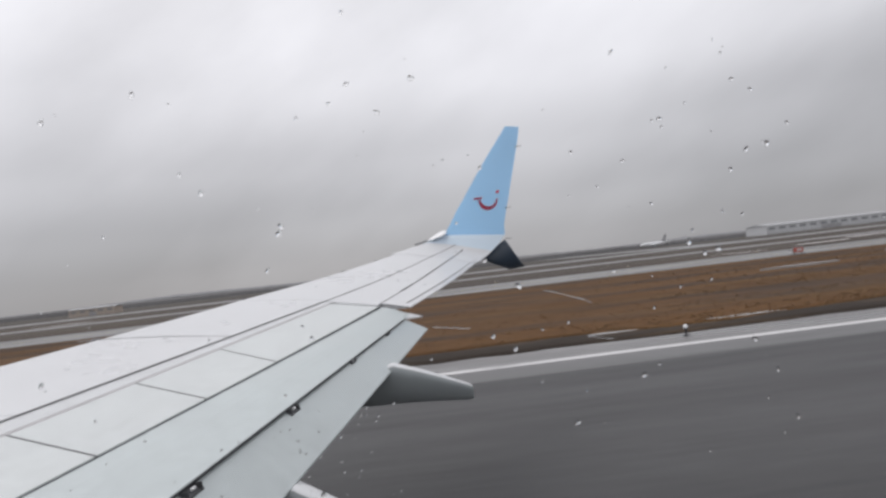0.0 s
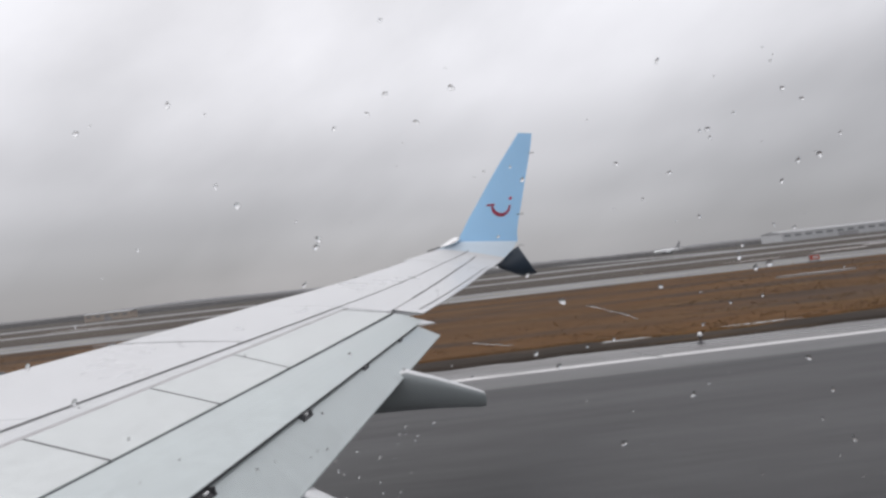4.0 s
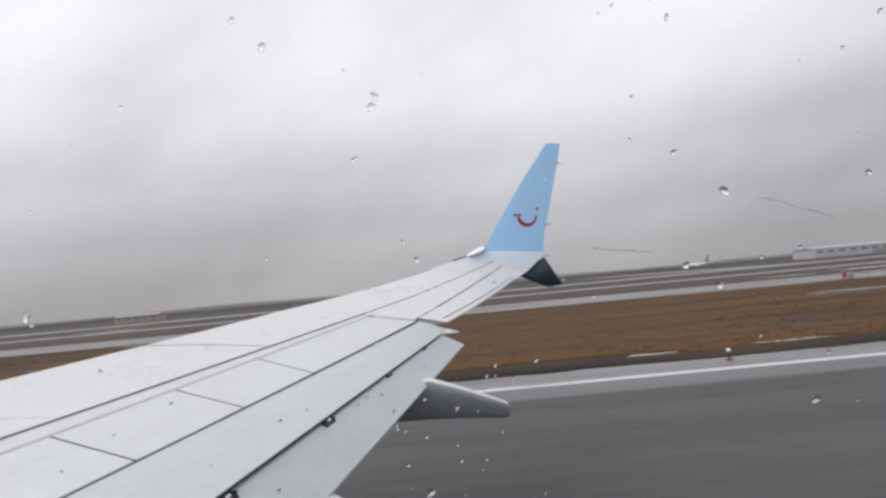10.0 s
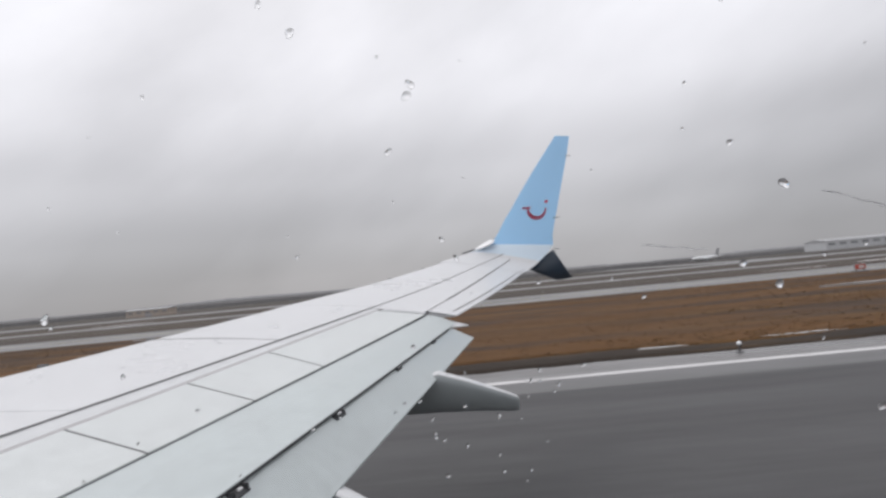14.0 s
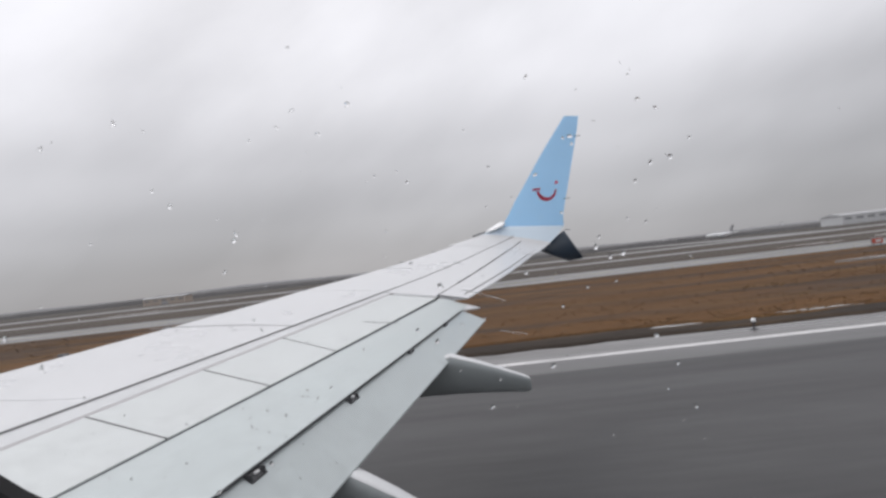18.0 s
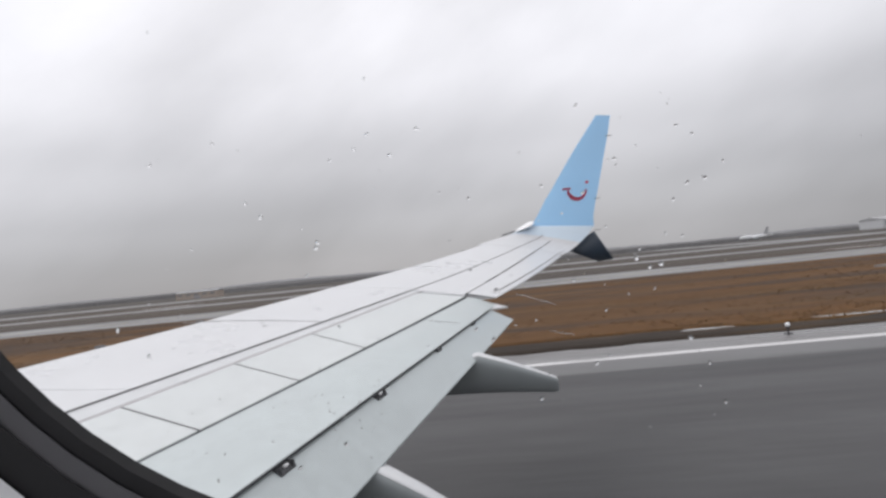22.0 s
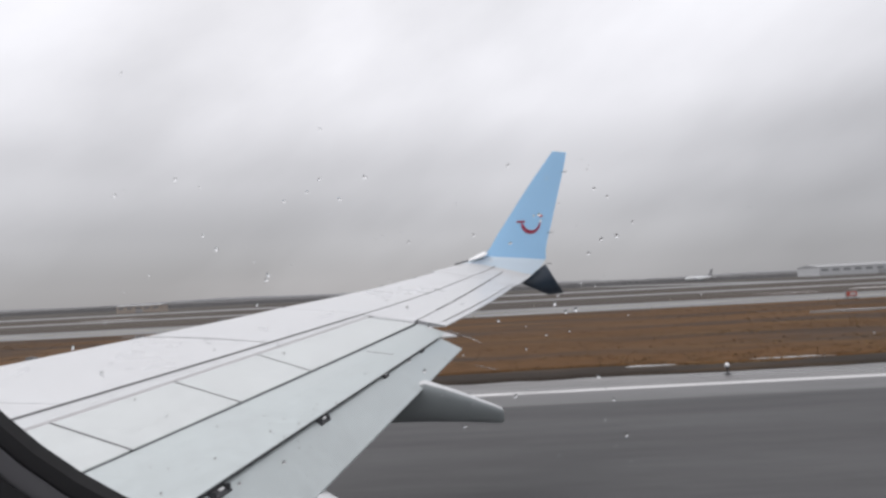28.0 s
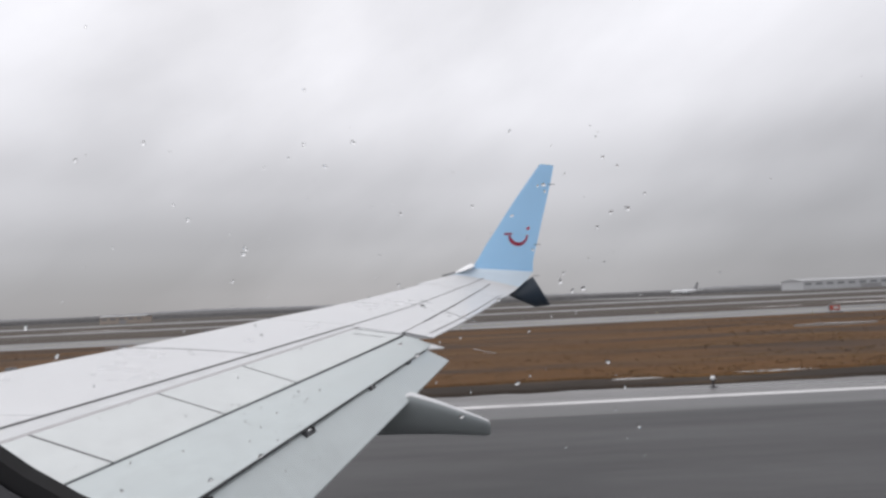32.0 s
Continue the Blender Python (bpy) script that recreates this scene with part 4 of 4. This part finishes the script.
def wood_band(x0, depth, h0, seed, y0=-1700, y1=1900, n=1500):
    """A far belt of bare trees: an uneven ridge with many small crowns on it."""
    bm = bmesh.new()
    rows = []
    for i in range(n + 1):
        y = lerp(y0, y1, i / n)
        gap = 0.5 + 0.5 * noise.noise((y * 0.004, seed, 1.0))
        h = h0 * (0.35 + 0.75 * gap) + 0.9 * noise.noise((y * 0.05, seed, 4.0)) + 0.7 * noise.noise((y * 0.21, seed, 8.0)) + 0.5 * noise.noise((y * 0.7, seed, 2.0))
        h = max(0.6, h)
        dx = 12 * noise.noise((y * 0.01, seed, 12.0))
        rows.append([bm.verts.new(q) for q in ((x0 + dx, y, -0.3), (x0 + dx + 2, y, h * 0.7), (x0 + dx + 0.3 * depth, y, h), (x0 + dx + depth, y, h * 0.8), (x0 + dx + depth, y, -0.3))])
    grid_faces(bm, rows)
    bm.faces.new(rows[0])
    bm.faces.new(rows[-1][::-1])
    return bm


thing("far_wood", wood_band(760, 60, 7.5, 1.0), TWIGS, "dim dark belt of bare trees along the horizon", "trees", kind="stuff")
thing("farther_wood", wood_band(1150, 120, 13, 5.0), TWIGS_PALE, "distant belt of trees, paled by mist put into its colour", "trees", kind="stuff")


def snow_patch(cx, cy, lx, ly, seed):
    bm = bmesh.new()
    ctr = bm.verts.new((cx, cy, 0.16))
    ring, low = [], []
    for i in range(28):
        a = i * math.tau / 28
        k = 0.75 + 0.5 * noise.noise((math.cos(a) * 1.3, math.sin(a) * 1.3, seed)) + 0.25 * noise.noise((math.cos(a) * 4, math.sin(a) * 4, seed))
        ring.append(bm.verts.new((cx + 0.8 * lx * k * math.cos(a), cy + 0.8 * ly * k * math.sin(a), 0.13)))
        low.append(bm.verts.new((cx + lx * k * math.cos(a), cy + ly * k * math.sin(a), -0.02)))
    for i in range(28):
        bm.faces.new((ctr, ring[i], ring[(i + 1) % 28]))
    grid_faces(bm, [ring, low], close_u=True)
    bm.faces.new(low[::-1])
    thing("snow_patch", bm, SNOW, "thin dirty patch of old snow on brown grass", "snow", "snow patches on the grass", smooth=True)


for k, (cx, cy, lx, ly) in enumerate(((130, -66, 1.4, 9), (140, -90, 1.4, 8), (158, -112, 2.0, 10), (140, 45, 2.0, 9), (205, 100, 2.4, 12))):
    snow_patch(cx, cy, lx, ly, k * 3.7)


def puddle(cx, cy, lx, ly, seed, top_z=0.235):
    bm = bmesh.new()
    top, low = [], []
    for i in range(30):
        a = i * math.tau / 30
        k = 0.8 + 0.45 * noise.noise((math.cos(a) * 1.2, math.sin(a) * 1.2, seed)) + 0.2 * noise.noise((math.cos(a) * 5, math.sin(a) * 5, seed))
        top.append(bm.verts.new((cx + lx * k * math.cos(a), cy + ly * k * math.sin(a), top_z)))
        low.append(bm.verts.new((cx + lx * k * math.cos(a), cy + ly * k * math.sin(a), -0.02)))
    grid_faces(bm, [low, top], close_u=True)
    bm.faces.new(top)
    bm.faces.new(low[::-1])
    thing("puddle", bm, PUDDLE, "pale shallow puddle in the brown grass", "puddle", "puddles on the grass")


for k, (cx, cy, lx, ly) in enumerate(((64, -38, 0.7, 4.0), (74, -58, 0.8, 5.5))):
    puddle(cx, cy, lx, ly, 2.3 + k * 5.1)
for k, (cx, cy, lx, ly) in enumerate(((31.6, -9.0, 0.30, 1.5), (32.2, -15.5, 0.35, 2.0), (31.4, -24.0, 0.25, 1.6))):
    puddle(cx, cy, lx, ly, 1.7 + k * 4.3, 0.045)


def wall_house(name, label, x, y, w, d, h, wall, bays, roof_rise):
    """A far airport building: walls, a low pitched roof, a row of windows and a door."""
    root = tagged(new(name), label, "building")
    root.location = (x, y, 0)
    bm = bmesh.new()
    box(bm, 0, -w / 2, -0.3, d, w / 2, h)
    body = part("wall", bm, wall, root)
    bm = bmesh.new()
    a = [bm.verts.new(q) for q in ((-0.6, -w / 2 - 0.6, h), (d + 0.6, -w / 2 - 0.6, h), (d / 2, -w / 2 - 0.6, h + roof_rise))]
    b = [bm.verts.new(q) for q in ((-0.6, w / 2 + 0.6, h), (d + 0.6, w / 2 + 0.6, h), (d / 2, w / 2 + 0.6, h + roof_rise))]
    grid_faces(bm, [a, b], close_u=True)
    bm.faces.new(a)
    bm.faces.new(b[::-1])
    part("roof", bm, ROOF, root)
    for i in range(bays):
        yy = lerp(-w / 2, w / 2, (i + 0.5) / bays)
        bm = bmesh.new()
        box(bm, -0.08, yy - 0.3 * w / bays, h * 0.52, 0.05, yy + 0.3 * w / bays, h * 0.78)
        part("window", bm, DARKGLASS, root)
    bm = bmesh.new()
    box(bm, -0.1, -w * 0.1, 0, 0.05, w * 0.06, h * 0.45)
    part("door", bm, ROOF, root)
    return root


wall_house("hangar", "long hangar with low roof, far off, mist-paled in its colour", 650, -430, 130, 40, 8.5, CLAD, 12, 2.5)
wall_house("hangar", "hangar with low roof behind the apron, mist-paled in its colour", 660, -560, 80, 40, 8.0, CLAD, 6, 2.0)
wall_house("service_building", "low tan service building far off", 420, 190, 27, 12, 4.2, PLASTER, 5, 0.8)


def parked_plane(x, y, turn):
    root = tagged(new("parked_airliner"), "small white parked airliner on the far apron", "aeroplane", "parked airliners on the apron")
    root.matrix_world = pose(x, y, 0, 0, 0, turn)
    bm = bmesh.new()
    secs = [(-16, 4.6, 0.3), (-12, 4.4, 1.2), (-6, 3.9, 1.85), (0, 3.8, 1.9), (10, 3.8, 1.9), (14, 3.7, 1.6), (16, 3.5, 0.9), (17, 3.4, 0.25)]
    rows = [[bm.verts.new((r * math.cos(i * math.tau / 12), yy, zc + r * math.sin(i * math.tau / 12))) for i in range(12)] for yy, zc, r in secs]
    grid_faces(bm, rows, close_u=True)
    bm.faces.new(rows[0])
    bm.faces.new(rows[-1][::-1])
    part("fuselage", bm, FUSELAGE, root, smooth=True)
    for sx in (-1, 1):
        part("wing", slab(lambda u, v: (sx * lerp(1.5, 16, u), lerp(lerp(5, -3.5, u), lerp(-2, -5, u), v), lerp(3.0, 4.4, u)), 4, 2, 0.35), FUSELAGE, root)
        bm = bmesh.new()
        tube(bm, (sx * 5, 4.5, 2.0), (sx * 5, 0.5, 2.0), 1.0, 0.8, 10)
        part("engine", bm, FAIRING, root)
        bm = bmesh.new()
        tube(bm, (sx * 2.6, -1, 0), (sx * 2.6, -1, 2.4), 0.3, 0.25, 8)
        part("landing_gear", bm, STEEL, root)
    bm = bmesh.new()
    tube(bm, (0, 12, 0), (0, 12, 2.4), 0.25, 0.2, 8)
    part("nose_gear", bm, STEEL, root)
    part("tail_fin", slab(lambda u, v: (0.15, lerp(lerp(-9, -14, u), lerp(-14.5, -16.5, u), v), lerp(5.2, 12.0, u)), 4, 2, 0.3, up=Vector((1, 0, 0))), ROOF, root, "grey tail fin")
    part("tailplane", slab(lambda u, v: (lerp(-6, 6, u), lerp(-12.5 - abs(u - 0.5) * 4, -15 - abs(u - 0.5) * 2, v), 5.0), 8, 2, 0.25), FUSELAGE, root)


parked_plane(640, -245, 20)


def edge_light():
    root = tagged(new("taxiway_light"), "small yellow taxiway edge light on a short post", "light", "taxiway edge lights")
    bm = bmesh.new()
    tube(bm, (0, 0, -0.02), (0, 0, 0.05), 0.16, 0.14, 10)
    part("base_plate", bm, STEEL, root)
    bm = bmesh.new()
    tube(bm, (0, 0, 0.05), (0, 0, 0.28), 0.035, 0.03, 8)
    part("post", bm, YELLOW, root)
    bm = bmesh.new()
    tube(bm, (0, 0, 0.28), (0, 0, 0.40), 0.07, 0.05, 10)
    part("lens", bm, LINE, root)
    return root


first = edge_light()
first.location = (92.3, 20, 0.0)
for k in range(1, 12):
    copy_thing(first, pose(92.3, 20 - 24 * k, 0.0))
for k in range(12):
    copy_thing(first, pose(119.8, 32 - 24 * k, 0.0))


def runway_light():
    root = tagged(new("runway_light"), "white runway edge light on a short post", "light", "runway edge lights")
    bm = bmesh.new()
    tube(bm, (0, 0, -0.03), (0, 0, 0.03), 0.17, 0.15, 12)
    part("base_plate", bm, STEEL, root)
    bm = bmesh.new()
    tube(bm, (0, 0, 0.03), (0, 0, 0.24), 0.04, 0.035, 8)
    part("post", bm, STEEL, root)
    bm = bmesh.new()
    tube(bm, (0, 0, 0.24), (0, 0, 0.29), 0.08, 0.10, 12)
    part("collar", bm, STEEL, root)
    bm = bmesh.new()
    rows = [[bm.verts.new((r * math.cos(i * math.tau / 12), r * math.sin(i * math.tau / 12), z)) for i in range(12)] for r, z in ((0.085, 0.29), (0.095, 0.35), (0.075, 0.41), (0.03, 0.44))]
    grid_faces(bm, rows, close_u=True)
    bm.faces.new(rows[0][::-1])
    bm.faces.new(rows[-1])
    part("lens", bm, LAMP_WHITE, root, "white glass dome", smooth=True)
    return root


first = runway_light()
first.location = (28.2, -11.0, -0.012)
for k in (-4, -3, -2, -1, 1, 2, 3):
    copy_thing(first, pose(28.2, -11.0 + 60 * k, -0.012))


def taxiway_sign(x, y, turn):
    """A low sign: a board in a frame on two legs over a concrete slab, its writing as plain bars."""
    root = tagged(new("taxiway_sign"), "low red sign board on two legs in the grass", "sign")
    root.matrix_world = pose(x, y, 0, 0, 0, turn)
    bm = bmesh.new()
    box(bm, -0.45, -0.9, -0.3, 0.45, 0.9, 0.24, 0.02)
    part("slab", bm, TAXI, root)
    for yy in (-0.5, 0.5):
        bm = bmesh.new()
        tube(bm, (0, yy, 0.2), (0, yy, 0.45), 0.05, 0.05, 8)
        part("leg", bm, STEEL, root)
    bm = bmesh.new()
    box(bm, -0.14, -0.8, 0.42, 0.14, 0.8, 1.12, 0.03)
    part("frame", bm, ROOF, root)
    bm = bmesh.new()
    box(bm, -0.155, -0.74, 0.48, -0.141, 0.74, 1.06)
    board = part("board", bm, SIGN_RED, root, "red board")
    for yy, w in ((-0.05, 0.5),):
        bm = bmesh.new()
        box(bm, -0.161, yy - w, 0.62, -0.157, yy + w * 0.6, 0.92)
        part("bar", bm, LINE, board)


taxiway_sign(89, -53, 8)
